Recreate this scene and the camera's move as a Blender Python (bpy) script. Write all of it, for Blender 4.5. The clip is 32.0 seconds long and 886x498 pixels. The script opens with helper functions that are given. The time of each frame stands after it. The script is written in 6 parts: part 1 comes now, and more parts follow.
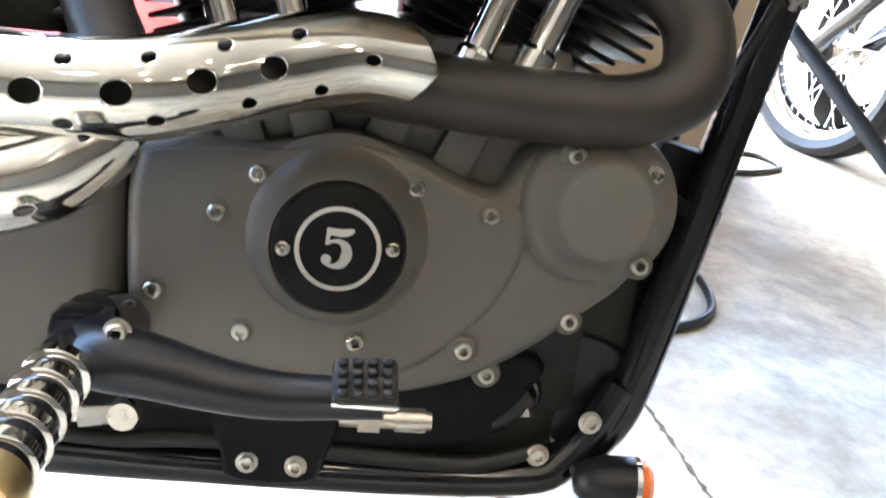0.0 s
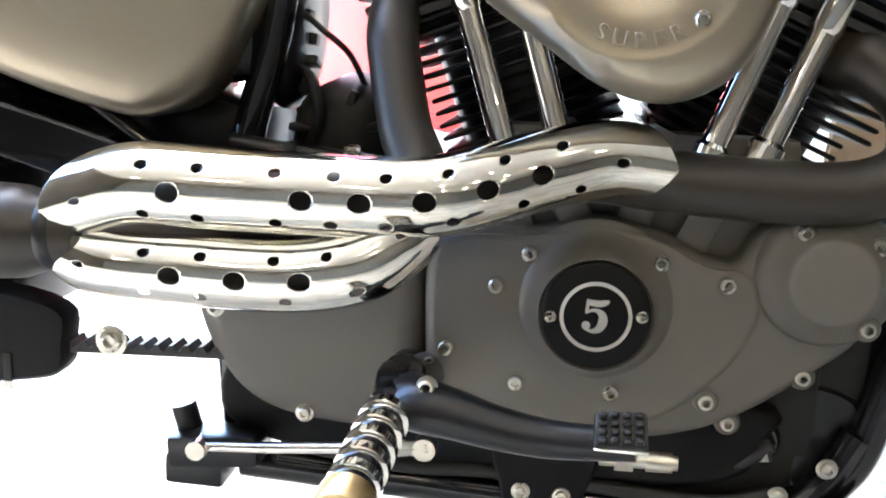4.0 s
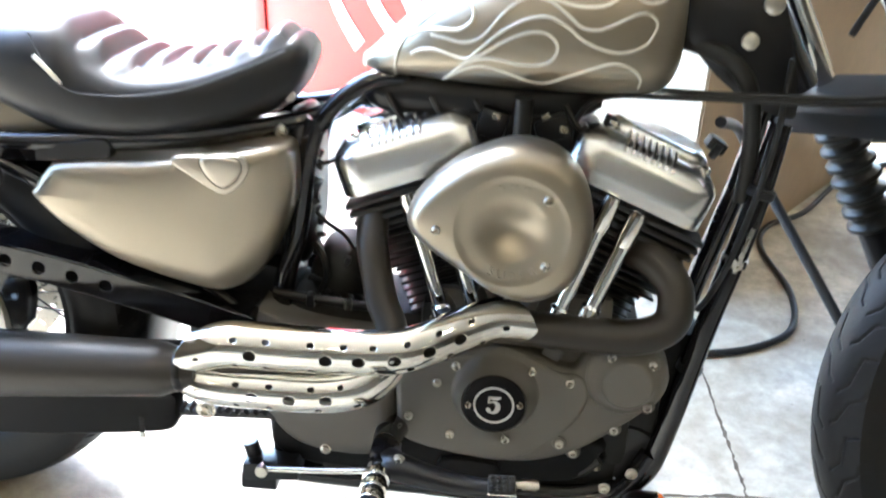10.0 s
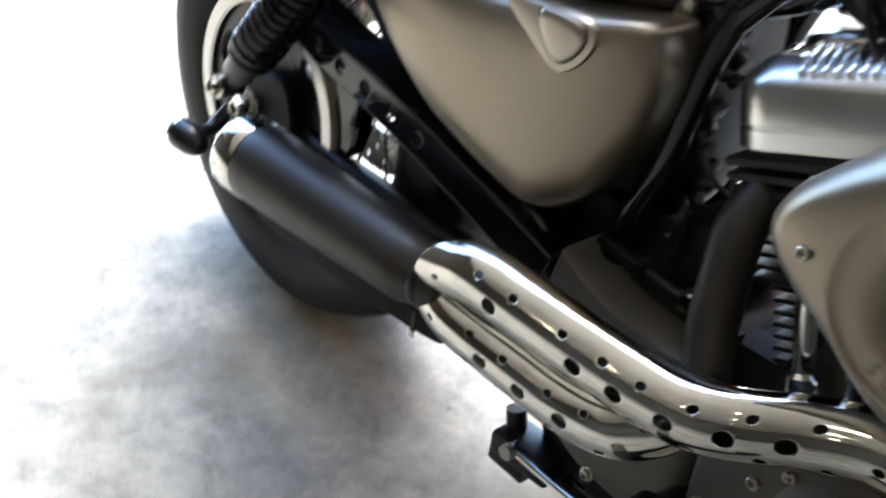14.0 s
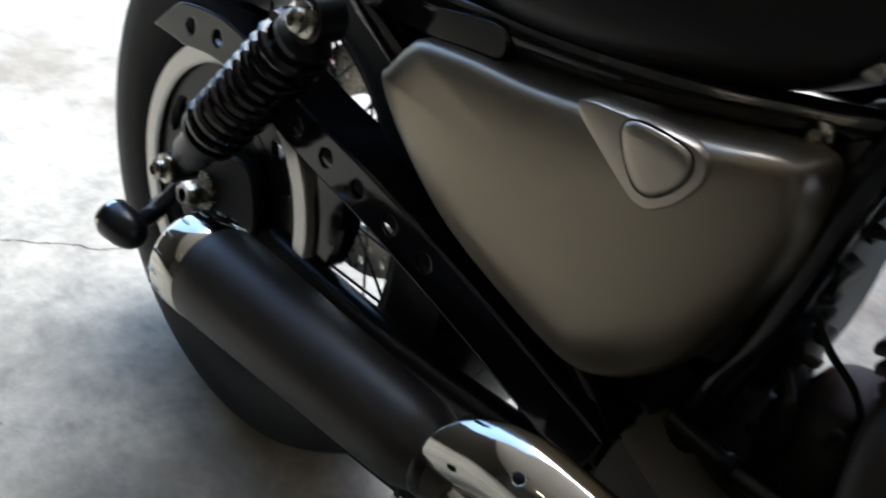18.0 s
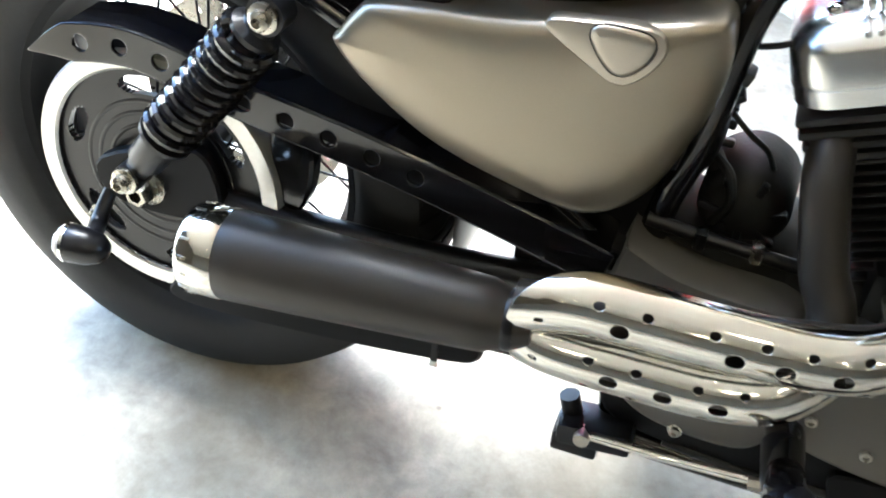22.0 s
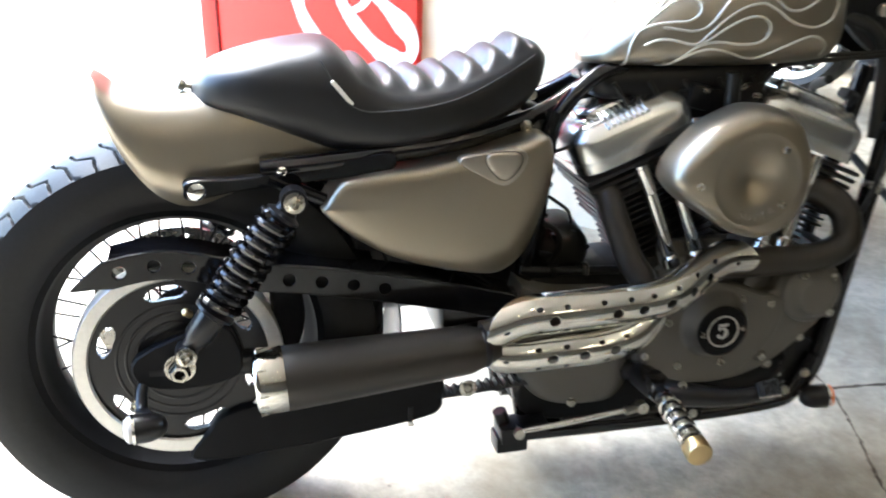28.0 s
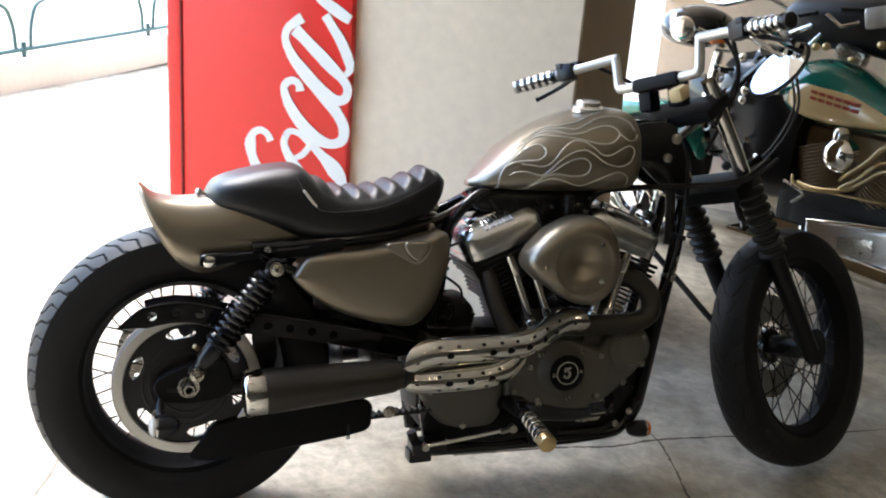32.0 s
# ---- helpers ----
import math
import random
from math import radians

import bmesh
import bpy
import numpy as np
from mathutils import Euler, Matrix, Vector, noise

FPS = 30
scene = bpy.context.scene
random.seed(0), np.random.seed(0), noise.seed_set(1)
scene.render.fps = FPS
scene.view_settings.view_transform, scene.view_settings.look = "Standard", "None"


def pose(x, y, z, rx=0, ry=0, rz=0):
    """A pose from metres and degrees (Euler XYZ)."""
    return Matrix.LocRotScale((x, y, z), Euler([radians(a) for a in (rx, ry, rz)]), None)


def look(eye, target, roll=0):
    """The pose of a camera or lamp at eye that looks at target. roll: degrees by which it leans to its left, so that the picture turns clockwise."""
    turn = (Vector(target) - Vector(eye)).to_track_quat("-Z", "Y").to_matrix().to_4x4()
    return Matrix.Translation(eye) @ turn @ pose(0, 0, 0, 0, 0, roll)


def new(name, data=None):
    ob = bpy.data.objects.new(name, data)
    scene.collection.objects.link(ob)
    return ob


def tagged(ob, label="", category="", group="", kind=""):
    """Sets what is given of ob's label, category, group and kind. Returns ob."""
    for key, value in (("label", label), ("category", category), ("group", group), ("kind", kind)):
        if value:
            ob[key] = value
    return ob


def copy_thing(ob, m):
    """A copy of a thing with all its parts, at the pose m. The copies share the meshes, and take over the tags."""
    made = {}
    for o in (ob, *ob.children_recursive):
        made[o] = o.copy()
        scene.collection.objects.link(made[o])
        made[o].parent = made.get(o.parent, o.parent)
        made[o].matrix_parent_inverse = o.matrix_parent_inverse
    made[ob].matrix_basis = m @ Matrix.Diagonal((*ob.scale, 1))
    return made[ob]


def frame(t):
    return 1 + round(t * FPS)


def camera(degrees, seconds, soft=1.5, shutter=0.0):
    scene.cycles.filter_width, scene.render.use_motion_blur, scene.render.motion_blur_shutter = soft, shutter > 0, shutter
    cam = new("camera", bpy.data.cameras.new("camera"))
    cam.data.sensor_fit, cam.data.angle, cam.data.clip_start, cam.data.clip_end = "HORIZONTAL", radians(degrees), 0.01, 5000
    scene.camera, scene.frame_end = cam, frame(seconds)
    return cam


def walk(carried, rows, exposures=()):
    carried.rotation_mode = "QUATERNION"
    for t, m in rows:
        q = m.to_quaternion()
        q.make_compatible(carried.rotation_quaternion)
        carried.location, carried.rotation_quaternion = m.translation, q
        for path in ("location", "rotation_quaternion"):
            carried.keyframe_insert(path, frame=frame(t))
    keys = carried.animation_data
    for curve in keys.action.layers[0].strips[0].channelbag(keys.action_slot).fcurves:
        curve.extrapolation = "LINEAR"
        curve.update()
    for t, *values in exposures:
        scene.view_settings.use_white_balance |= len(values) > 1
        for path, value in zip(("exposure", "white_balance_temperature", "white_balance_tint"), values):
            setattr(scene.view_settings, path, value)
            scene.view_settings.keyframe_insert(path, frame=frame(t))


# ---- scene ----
cam = camera(48.6, 32.0, soft=1.9, shutter=1.0)
PATH = [
    (0, (0.858, -0.766, 0.559), (1.119, 1.082, -0.162), 8.32),
    (0.5, (0.854, -0.779, 0.571), (1.104, 1.078, -0.127), 8.48),
    (1, (0.847, -0.796, 0.577), (1.096, 1.074, -0.087), 8.68),
    (1.5, (0.842, -0.812, 0.587), (1.064, 1.067, -0.061), 8.82),
    (2, (0.837, -0.829, 0.598), (0.995, 1.057, -0.047), 8.44),
    (2.5, (0.825, -0.847, 0.607), (0.901, 1.044, -0.039), 7.83),
    (3, (0.836, -0.872, 0.624), (0.749, 1.012, -0.043), 6.31),
    (3.5, (0.839, -0.887, 0.648), (0.617, 0.963, -0.079), 3.18),
    (5.5, (0.877, -0.791, 0.593), (0.678, 1.098, -0.033), -0.60),
    (6, (0.881, -0.749, 0.597), (0.694, 1.052, -0.252), -1.34),
    (6.5, (0.871, -0.774, 0.626), (0.677, 0.938, -0.389), -1.21),
    (7, (0.885, -0.805, 0.719), (0.644, 0.947, -0.214), -0.90),
    (7.5, (0.901, -0.858, 0.789), (0.624, 0.915, -0.095), -0.98),
    (8, (0.899, -0.913, 0.855), (0.628, 0.838, -0.074), -0.54),
    (8.5, (0.896, -0.977, 0.925), (0.644, 0.747, -0.058), -0.17),
    (9, (0.894, -1.063, 1.011), (0.681, 0.632, -0.029), 0.45),
    (9.5, (0.891, -1.156, 1.115), (0.725, 0.535, 0.060), 1.37),
    (10, (0.888, -1.238, 1.186), (0.741, 0.486, 0.183), 1.80),
    (10.5, (0.884, -1.287, 1.232), (0.728, 0.444, 0.242), 1.61),
    (11, (0.884, -1.296, 1.244), (0.667, 0.420, 0.240), 0.21),
    (11.5, (0.958, -1.255, 1.243), (0.543, 0.421, 0.234), -1.12),
    (12, (1.032, -1.121, 1.200), (0.387, 0.451, 0.146), -1.18),
    (12.5, (1.042, -0.987, 1.147), (0.227, 0.475, 0.052), -0.40),
    (13, (1.023, -0.873, 1.110), (0.085, 0.466, -0.043), 0.29),
    (13.5, (1.021, -0.781, 1.050), (-0.048, 0.426, -0.134), 1.31),
    (14, (1.014, -0.706, 0.992), (-0.155, 0.357, -0.233), 2.29),
    (14.5, (0.958, -0.647, 0.934), (-0.238, 0.300, -0.359), 3.39),
    (15, (0.877, -0.593, 0.900), (-0.330, 0.278, -0.435), 4.02),
    (15.5, (0.809, -0.551, 0.902), (-0.456, 0.322, -0.378), 3.89),
    (17.5, (0.786, -0.559, 0.882), (-0.462, 0.554, -0.215), 7.60),
    (18, (0.782, -0.591, 0.915), (-0.340, 0.603, -0.231), 8.03),
    (18.5, (0.768, -0.615, 0.932), (-0.213, 0.643, -0.274), 8.63),
    (19, (0.740, -0.640, 0.941), (-0.106, 0.701, -0.278), 10.13),
    (19.5, (0.687, -0.653, 0.969), (-0.017, 0.748, -0.272), 10.55),
    (20, (0.651, -0.666, 0.981), (0.041, 0.769, -0.272), 9.55),
    (20.5, (0.595, -0.696, 1.010), (0.127, 0.726, -0.316), 8.10),
    (21, (0.559, -0.725, 1.028), (0.131, 0.655, -0.355), 5.23),
    (21.5, (0.552, -0.780, 1.053), (0.134, 0.585, -0.348), 3.32),
    (22, (0.584, -0.822, 1.073), (0.129, 0.532, -0.326), 1.81),
    (22.5, (0.606, -0.840, 1.085), (0.128, 0.513, -0.308), 1.38),
    (23, (0.622, -0.848, 1.093), (0.133, 0.508, -0.293), 1.26),
    (23.5, (0.634, -0.858, 1.106), (0.146, 0.502, -0.278), 1.42),
    (24, (0.629, -0.884, 1.121), (0.190, 0.492, -0.261), 2.70),
    (24.5, (0.592, -0.938, 1.124), (0.252, 0.465, -0.260), 3.26),
    (26.5, (0.187, -1.061, 1.166), (0.446, 0.452, -0.116), 0.76),
    (27, (0.177, -1.191, 1.154), (0.470, 0.469, 0.078), 0.54),
    (27.5, (0.153, -1.294, 1.186), (0.479, 0.412, 0.195), 0.80),
    (28, (0.098, -1.391, 1.206), (0.507, 0.317, 0.250), 1.62),
    (28.5, (0.039, -1.475, 1.223), (0.542, 0.225, 0.297), 2.37),
    (29, (0.012, -1.544, 1.246), (0.553, 0.162, 0.354), 2.62),
    (29.5, (0.012, -1.638, 1.247), (0.528, 0.114, 0.431), 1.75),
    (30, (-0.030, -1.755, 1.290), (0.463, 0.021, 0.516), 2.42),
    (30.5, (-0.072, -1.871, 1.307), (0.478, -0.095, 0.571), 2.65),
    (31, (-0.115, -1.958, 1.322), (0.526, -0.198, 0.620), 3.22),
    (31.5, (-0.135, -2.025, 1.330), (0.524, -0.258, 0.666), 3.95),
    (32, (-0.123, -2.071, 1.321), (0.497, -0.280, 0.683), 4.39),
]
EXPOSURES = [(t, stops, kelvin, tint) for t, stops, kelvin, tint in ((0.0, 5.3, 5940, 10), (3.0, 5.3, 5840, 10), (5.5, 4.9, 5740, 8), (7.0, 4.86, 5720, 7), (9.0, 4.97, 5880, 7), (11.0, 4.83, 5890, 6), (12.0, 4.48, 5860, 7), (13.5, 3.77, 5900, 8), (14.5, 2.74, 5800, 9), (15.5, 1.7, 5730, 9), (17.5, 1.73, 5770, 8), (18.5, 2.77, 5800, 6), (19.5, 3.95, 5840, 3), (21.0, 4.45, 5890, 4), (23.0, 4.16, 5910, 5), (26.5, 4.02, 5970, 8), (28.0, 4.09, 6020, 7), (30.0, 3.48, 6270, 9), (32.0, 2.88, 6470, 10))]
walk(cam, [(t, look(eye, target, roll)) for t, eye, target, roll in PATH], EXPOSURES)

# ---- light ----
world = bpy.data.worlds.new("world")
scene.world = world
world.use_nodes = True
sky_nodes = world.node_tree.nodes
sky = sky_nodes.new("ShaderNodeTexSky")
sky.sky_type, sky.sun_disc = "NISHITA", False
sky.sun_elevation, sky.sun_rotation = radians(60), radians(-8)
sky_nodes["Background"].inputs["Strength"].default_value = 0.15
world.node_tree.links.new(sky.outputs[0], sky_nodes["Background"].inputs["Color"])
sun = new("sun", bpy.data.lights.new("sun", "SUN"))
sun.data.energy, sun.data.angle, sun.data.color = 1.5, radians(50), (1.0, 0.96, 0.90)
sun.matrix_world = look((-0.6, 4.4, 7.6), (0.0, 0.0, 0.0))


# ---- materials ----
def material(name, color, rough=0.5, metal=0.0, grain=0.0, scale=40.0, bump=0.0, tint=0.25, coat=0.0, big=3.0, spec=0.5):
    """A surface with fine grain and broad wear: colour and gloss vary at two scales, bump gives the relief."""
    mat = bpy.data.materials.new(name)
    mat.use_nodes = True
    nodes, links = mat.node_tree.nodes, mat.node_tree.links
    bsdf = nodes["Principled BSDF"]
    bsdf.inputs["Metallic"].default_value = metal
    bsdf.inputs["Roughness"].default_value = rough
    bsdf.inputs["Coat Weight"].default_value = coat
    bsdf.inputs["Coat Roughness"].default_value = 0.08
    bsdf.inputs["Specular IOR Level"].default_value = spec
    where = nodes.new("ShaderNodeTexCoord")
    fine, broad = nodes.new("ShaderNodeTexNoise"), nodes.new("ShaderNodeTexNoise")
    for node, size, detail in ((fine, scale, 6.0), (broad, big, 4.0)):
        node.inputs["Scale"].default_value, node.inputs["Detail"].default_value = size, detail
        links.new(where.outputs["Object"], node.inputs["Vector"])
    both = nodes.new("ShaderNodeMath")
    both.operation = "MULTIPLY_ADD"
    links.new(fine.outputs["Fac"], both.inputs[0])
    both.inputs[1].default_value = 0.5
    half = nodes.new("ShaderNodeMath")
    half.operation = "MULTIPLY"
    half.inputs[1].default_value = 0.5
    links.new(broad.outputs["Fac"], half.inputs[0])
    links.new(half.outputs[0], both.inputs[2])
    ramp = nodes.new("ShaderNodeMapRange")
    ramp.inputs["From Min"].default_value, ramp.inputs["From Max"].default_value = 0.3, 0.7
    links.new(both.outputs[0], ramp.inputs["Value"])
    mix = nodes.new("ShaderNodeMix")
    mix.data_type = "RGBA"
    links.new(ramp.outputs[0], mix.inputs["Factor"])
    mix.inputs["A"].default_value = (*[c * (1 - tint) for c in color], 1)
    mix.inputs["B"].default_value = (*[min(1.0, c * (1 + tint * 0.7)) for c in color], 1)
    links.new(mix.outputs["Result"], bsdf.inputs["Base Color"])
    if grain:
        gloss = nodes.new("ShaderNodeMapRange")
        gloss.inputs["To Min"].default_value, gloss.inputs["To Max"].default_value = max(0.02, rough - grain), min(1.0, rough + grain)
        links.new(both.outputs[0], gloss.inputs["Value"])
        links.new(gloss.outputs[0], bsdf.inputs["Roughness"])
    if bump:
        relief = nodes.new("ShaderNodeBump")
        relief.inputs["Strength"].default_value, relief.inputs["Distance"].default_value = 0.6, bump
        links.new(fine.outputs["Fac"], relief.inputs["Height"])
        links.new(relief.outputs["Normal"], bsdf.inputs["Normal"])
    return mat


SILVER = material("silver_paint", (0.315, 0.276, 0.216), 0.37, 0.88, 0.05, 900, 0.0, 0.06)
BADGE = material("badge_paint", (0.42, 0.38, 0.32), 0.33, 0.90, 0.05, 900, 0.0, 0.06)
PEARL = material("flame_line_paint", (0.62, 0.60, 0.52), 0.35, 0.3, tint=0.05)
CHROME = material("chrome", (0.80, 0.79, 0.76), 0.04, 1.0, 0.02, 60, 0.0, 0.04)
SHIELD = material("worn_chrome", (0.66, 0.645, 0.60), 0.07, 1.0, 0.03, 45, 0.0, 0.08)
ALU = material("polished_aluminium", (0.74, 0.75, 0.75), 0.25, 1.0, 0.035, 22, 0.0, 0.07)
CAST = material("grey_wrinkle_paint", (0.105, 0.098, 0.086), 0.50, 0.15, 0.06, 1400, 0.0003, 0.10)
DARKCAST = material("dark_cast_metal", (0.0168, 0.0168, 0.0168), 0.55, 0.2, 0.1, 200, 0.0005, 0.3, spec=0.3)
GLOSS = material("black_gloss_paint", (0.0068, 0.0068, 0.0085), 0.10, 0.0, 0.04, 30, 0.0, 0.3)
SATIN = material("black_satin_paint", (0.0072, 0.0072, 0.009), 0.30, 0.0, 0.06, 300, 0.0001, 0.25, spec=0.35)
PIPE = material("black_heat_paint", (0.024, 0.020, 0.016), 0.42, 0.1, 0.06, 600, 0.0002, 0.15, spec=0.4)
FIN = material("black_fin_paint", (0.0096, 0.0096, 0.0096), 0.42, 0.0, 0.08, 200, 0.0002, 0.3, spec=0.35)
STEEL = material("zinc_steel", (0.46, 0.44, 0.39), 0.28, 1.0, 0.1, 120, 0.0, 0.2)
ANODISED = material("black_anodised", (0.004, 0.004, 0.005), 0.55, 0.0, tint=0.2, spec=0.15)
RIM = material("brushed_alloy", (0.60, 0.59, 0.56), 0.34, 0.8, 0.08, 150, 0.0, 0.1)
BRASS = material("brass", (0.52, 0.39, 0.20), 0.34, 1.0, 0.1, 80, 0.0, 0.15)
RUBBER = material("tyre_rubber", (0.0105, 0.0105, 0.0115), 0.54, 0.0, 0.1, 120, 0.0005, 0.3, spec=0.26)
HOSE = material("hose_rubber", (0.0105, 0.0105, 0.0105), 0.45, 0.0, 0.1, 90, 0.0, 0.3, spec=0.35)
LEATHER = material("seat_vinyl", (0.009, 0.009, 0.0105), 0.40, 0.0, 0.06, 700, 0.0004, 0.2, spec=0.45)
SEAM = material("seam_thread", (0.05, 0.05, 0.055), 0.6, tint=0.2)
# colour of the unseen walls, kept low to cut fill and reflections
GARAGE = material("dim_unseen_wall", (0.09, 0.079, 0.064), 0.75, 0.0, 0.1, 25, 0.001, 0.12)
DIRT = material("crack_dirt", (0.085, 0.066, 0.045), 0.9, 0.0, 0.1, 60, 0.001, 0.5)
THREAD = material("white_tag", (0.72, 0.72, 0.70), 0.6, tint=0.1)
AMBER = material("amber_lens", (0.75, 0.16, 0.03), 0.15, 0.0, tint=0.1, coat=0.5)
CLEAR = material("smoked_lens", (0.55, 0.53, 0.50), 0.12, 0.0, tint=0.1, coat=0.6)
MIRROR = material("mirror_glass", (0.92, 0.92, 0.92), 0.01, 1.0, tint=0.0)
RED = material("red_vinyl", (0.80, 0.018, 0.012), 0.35, 0.0, 0.05, 30, 0.0, 0.06, coat=0.1)
WHITE = material("white_vinyl", (0.82, 0.81, 0.78), 0.35, 0.0, tint=0.03)
DARKLINE = material("red_shadow_gap", (0.20, 0.01, 0.01), 0.6, tint=0.1)
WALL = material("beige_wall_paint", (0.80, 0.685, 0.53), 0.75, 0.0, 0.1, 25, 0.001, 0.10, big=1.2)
# brown that carries the shade of the pillar's side
BROWN = material("shaded_side_brown", (0.32, 0.228, 0.135), 0.75, 0.0, 0.1, 25, 0.001, 0.12)
CEIL = material("white_ceiling_paint", (0.62, 0.60, 0.55), 0.8, 0.0, tint=0.06)
GREEN = material("green_rail_paint", (0.03, 0.09, 0.08), 0.4, 0.0, tint=0.2)
TEAL = material("teal_paint", (0.005, 0.16, 0.125), 0.12, 0.0, tint=0.08, coat=1.0)
CREAM = material("cream_paint", (0.74, 0.56, 0.29), 0.16, 0.0, tint=0.05, coat=1.0)
RUST = material("rust_red_lettering", (0.40, 0.07, 0.03), 0.4, tint=0.1)
TAN = material("tan_engine_cover", (0.24, 0.165, 0.085), 0.4, 0.2, tint=0.2)


def concrete(name, color, stain):
    """Worn floor: cloudy stains, fine grit and small pits."""
    mat = material(name, color, 0.62, 0.0, 0.12, 55, 0.0008, 0.16, big=1.6, spec=0.35)
    nodes, links = mat.node_tree.nodes, mat.node_tree.links
    where = [n for n in nodes if n.type == "TEX_COORD"][0]
    cloud = nodes.new("ShaderNodeTexNoise")
    cloud.inputs["Scale"].default_value, cloud.inputs["Detail"].default_value, cloud.inputs["Distortion"].default_value = 2.6, 9.0, 0.25
    links.new(where.outputs["Object"], cloud.inputs["Vector"])
    spots = nodes.new("ShaderNodeTexVoronoi")
    spots.inputs["Scale"].default_value = 7.0
    links.new(where.outputs["Object"], spots.inputs["Vector"])
    plain = nodes["Principled BSDF"].inputs["Base Color"].links[0].from_socket
    mottle = nodes.new("ShaderNodeTexNoise")
    mottle.inputs["Scale"].default_value, mottle.inputs["Detail"].default_value, mottle.inputs["Roughness"].default_value, mottle.inputs["Distortion"].default_value = 15.0, 11.0, 0.72, 0.2
    links.new(where.outputs["Object"], mottle.inputs["Vector"])
    shade = nodes.new("ShaderNodeMapRange")
    shade.inputs["From Min"].default_value, shade.inputs["From Max"].default_value = 0.33, 0.66
    shade.inputs["To Min"].default_value, shade.inputs["To Max"].default_value = 0.56, 1.12
    links.new(mottle.outputs["Fac"], shade.inputs["Value"])
    patchy = nodes.new("ShaderNodeVectorMath")
    patchy.operation = "SCALE"
    links.new(plain, patchy.inputs[0])
    links.new(shade.outputs[0], patchy.inputs["Scale"])
    first = patchy.outputs[0]
    area = nodes.new("ShaderNodeMapRange")
    area.inputs["From Min"].default_value, area.inputs["From Max"].default_value = 0.45, 0.68
    area.inputs["To Max"].default_value = 0.64
    links.new(cloud.outputs["Fac"], area.inputs["Value"])
    dirty = nodes.new("ShaderNodeMix")
    dirty.data_type = "RGBA"
    links.new(area.outputs[0], dirty.inputs["Factor"])
    links.new(first, dirty.inputs["A"])
    dirty.inputs["B"].default_value = (*stain, 1)
    pit = nodes.new("ShaderNodeMapRange")
    pit.inputs["From Min"].default_value, pit.inputs["From Max"].default_value = 0.015, 0.035
    pit.inputs["To Min"].default_value, pit.inputs["To Max"].default_value = 0.5, 0.0
    links.new(spots.outputs["Distance"], pit.inputs["Value"])
    gritty = nodes.new("ShaderNodeMix")
    gritty.data_type = "RGBA"
    links.new(pit.outputs[0], gritty.inputs["Factor"])
    links.new(dirty.outputs["Result"], gritty.inputs["A"])
    gritty.inputs["B"].default_value = (0.10, 0.08, 0.06, 1)
    links.new(gritty.outputs["Result"], nodes["Principled BSDF"].inputs["Base Color"])
    return mat


CONCRETE = concrete("garage_concrete", (0.54, 0.49, 0.388), (0.20, 0.157, 0.098))


# ---- shapes ----
def spline(points, steps=8, closed=False):
    """A smooth line through points of any dimension."""
    p = [np.array(q, float) for q in points]
    n, out = len(p), []
    for i in range(n if closed else n - 1):
        a, b, c, d = (p[(i + k) % n] if closed else p[min(max(i + k, 0), n - 1)] for k in (-1, 0, 1, 2))
        for s in range(steps):
            u = s / steps
            out.append(0.5 * (2 * b + (c - a) * u + (2 * a - 5 * b + 4 * c - d) * u * u + (3 * b - a - 3 * c + d) * u ** 3))
    if not closed:
        out.append(p[-1])
    return out


def grid_mesh(rings, closed=True, caps=(False, False)):
    """A bmesh through rings of equally many points."""
    bm = bmesh.new()
    rows = [[bm.verts.new(tuple(v)) for v in ring] for ring in rings]
    n = len(rows[0])
    for a, b in zip(rows, rows[1:]):
        for i in range(n if closed else n - 1):
            j = (i + 1) % n
            bm.faces.new((a[i], a[j], b[j], b[i]))
    if caps[0]:
        bm.faces.new(rows[0][::-1])
    if caps[1]:
        bm.faces.new(rows[-1])
    bmesh.ops.recalc_face_normals(bm, faces=bm.faces)
    return bm


def tube(points, radius, sides=12, steps=6, smooth=True, caps=True):
    """A round tube along a line; radius is one number or one for each given point."""
    radii = list(radius) if isinstance(radius, (list, tuple)) else [radius] * len(points)
    line = spline([(*p, r) for p, r in zip(points, radii)], steps) if smooth else [np.array((*p, r)) for p, r in zip(points, radii)]
    rings, up = [], None
    for i, q in enumerate(line):
        t = Vector(line[min(i + 1, len(line) - 1)][:3]) - Vector(line[max(i - 1, 0)][:3])
        t.normalize()
        if up is None:
            up = t.orthogonal().normalized()
        up = (up - t * up.dot(t)).normalized()
        side = t.cross(up)
        rings.append([Vector(q[:3]) + (up * math.cos(a) + side * math.sin(a)) * float(q[3]) for a in (2 * math.pi * k / sides for k in range(sides))])
    return grid_mesh(rings, True, (caps, caps))


def lathe(profile, centre, axis, sides=32, caps=True):
    """Turns (distance along axis, radius) pairs round an axis."""
    axis = Vector(axis).normalized()
    u = axis.orthogonal().normalized()
    v = axis.cross(u)
    rings = [[Vector(centre) + axis * s + (u * math.cos(a) + v * math.sin(a)) * r for a in (2 * math.pi * k / sides for k in range(sides))] for s, r in profile]
    return grid_mesh(rings, True, (caps, caps))


def box(centre, size, bevel=0.003, turn=(0, 0, 0), segments=2):
    bm = bmesh.new()
    bmesh.ops.create_cube(bm, size=1.0, matrix=Matrix.Diagonal((*size, 1)))
    if bevel:
        bmesh.ops.bevel(bm, geom=bm.edges[:], offset=bevel, segments=segments, affect="EDGES", profile=0.6)
    bm.transform(pose(*centre, *turn))
    return bm


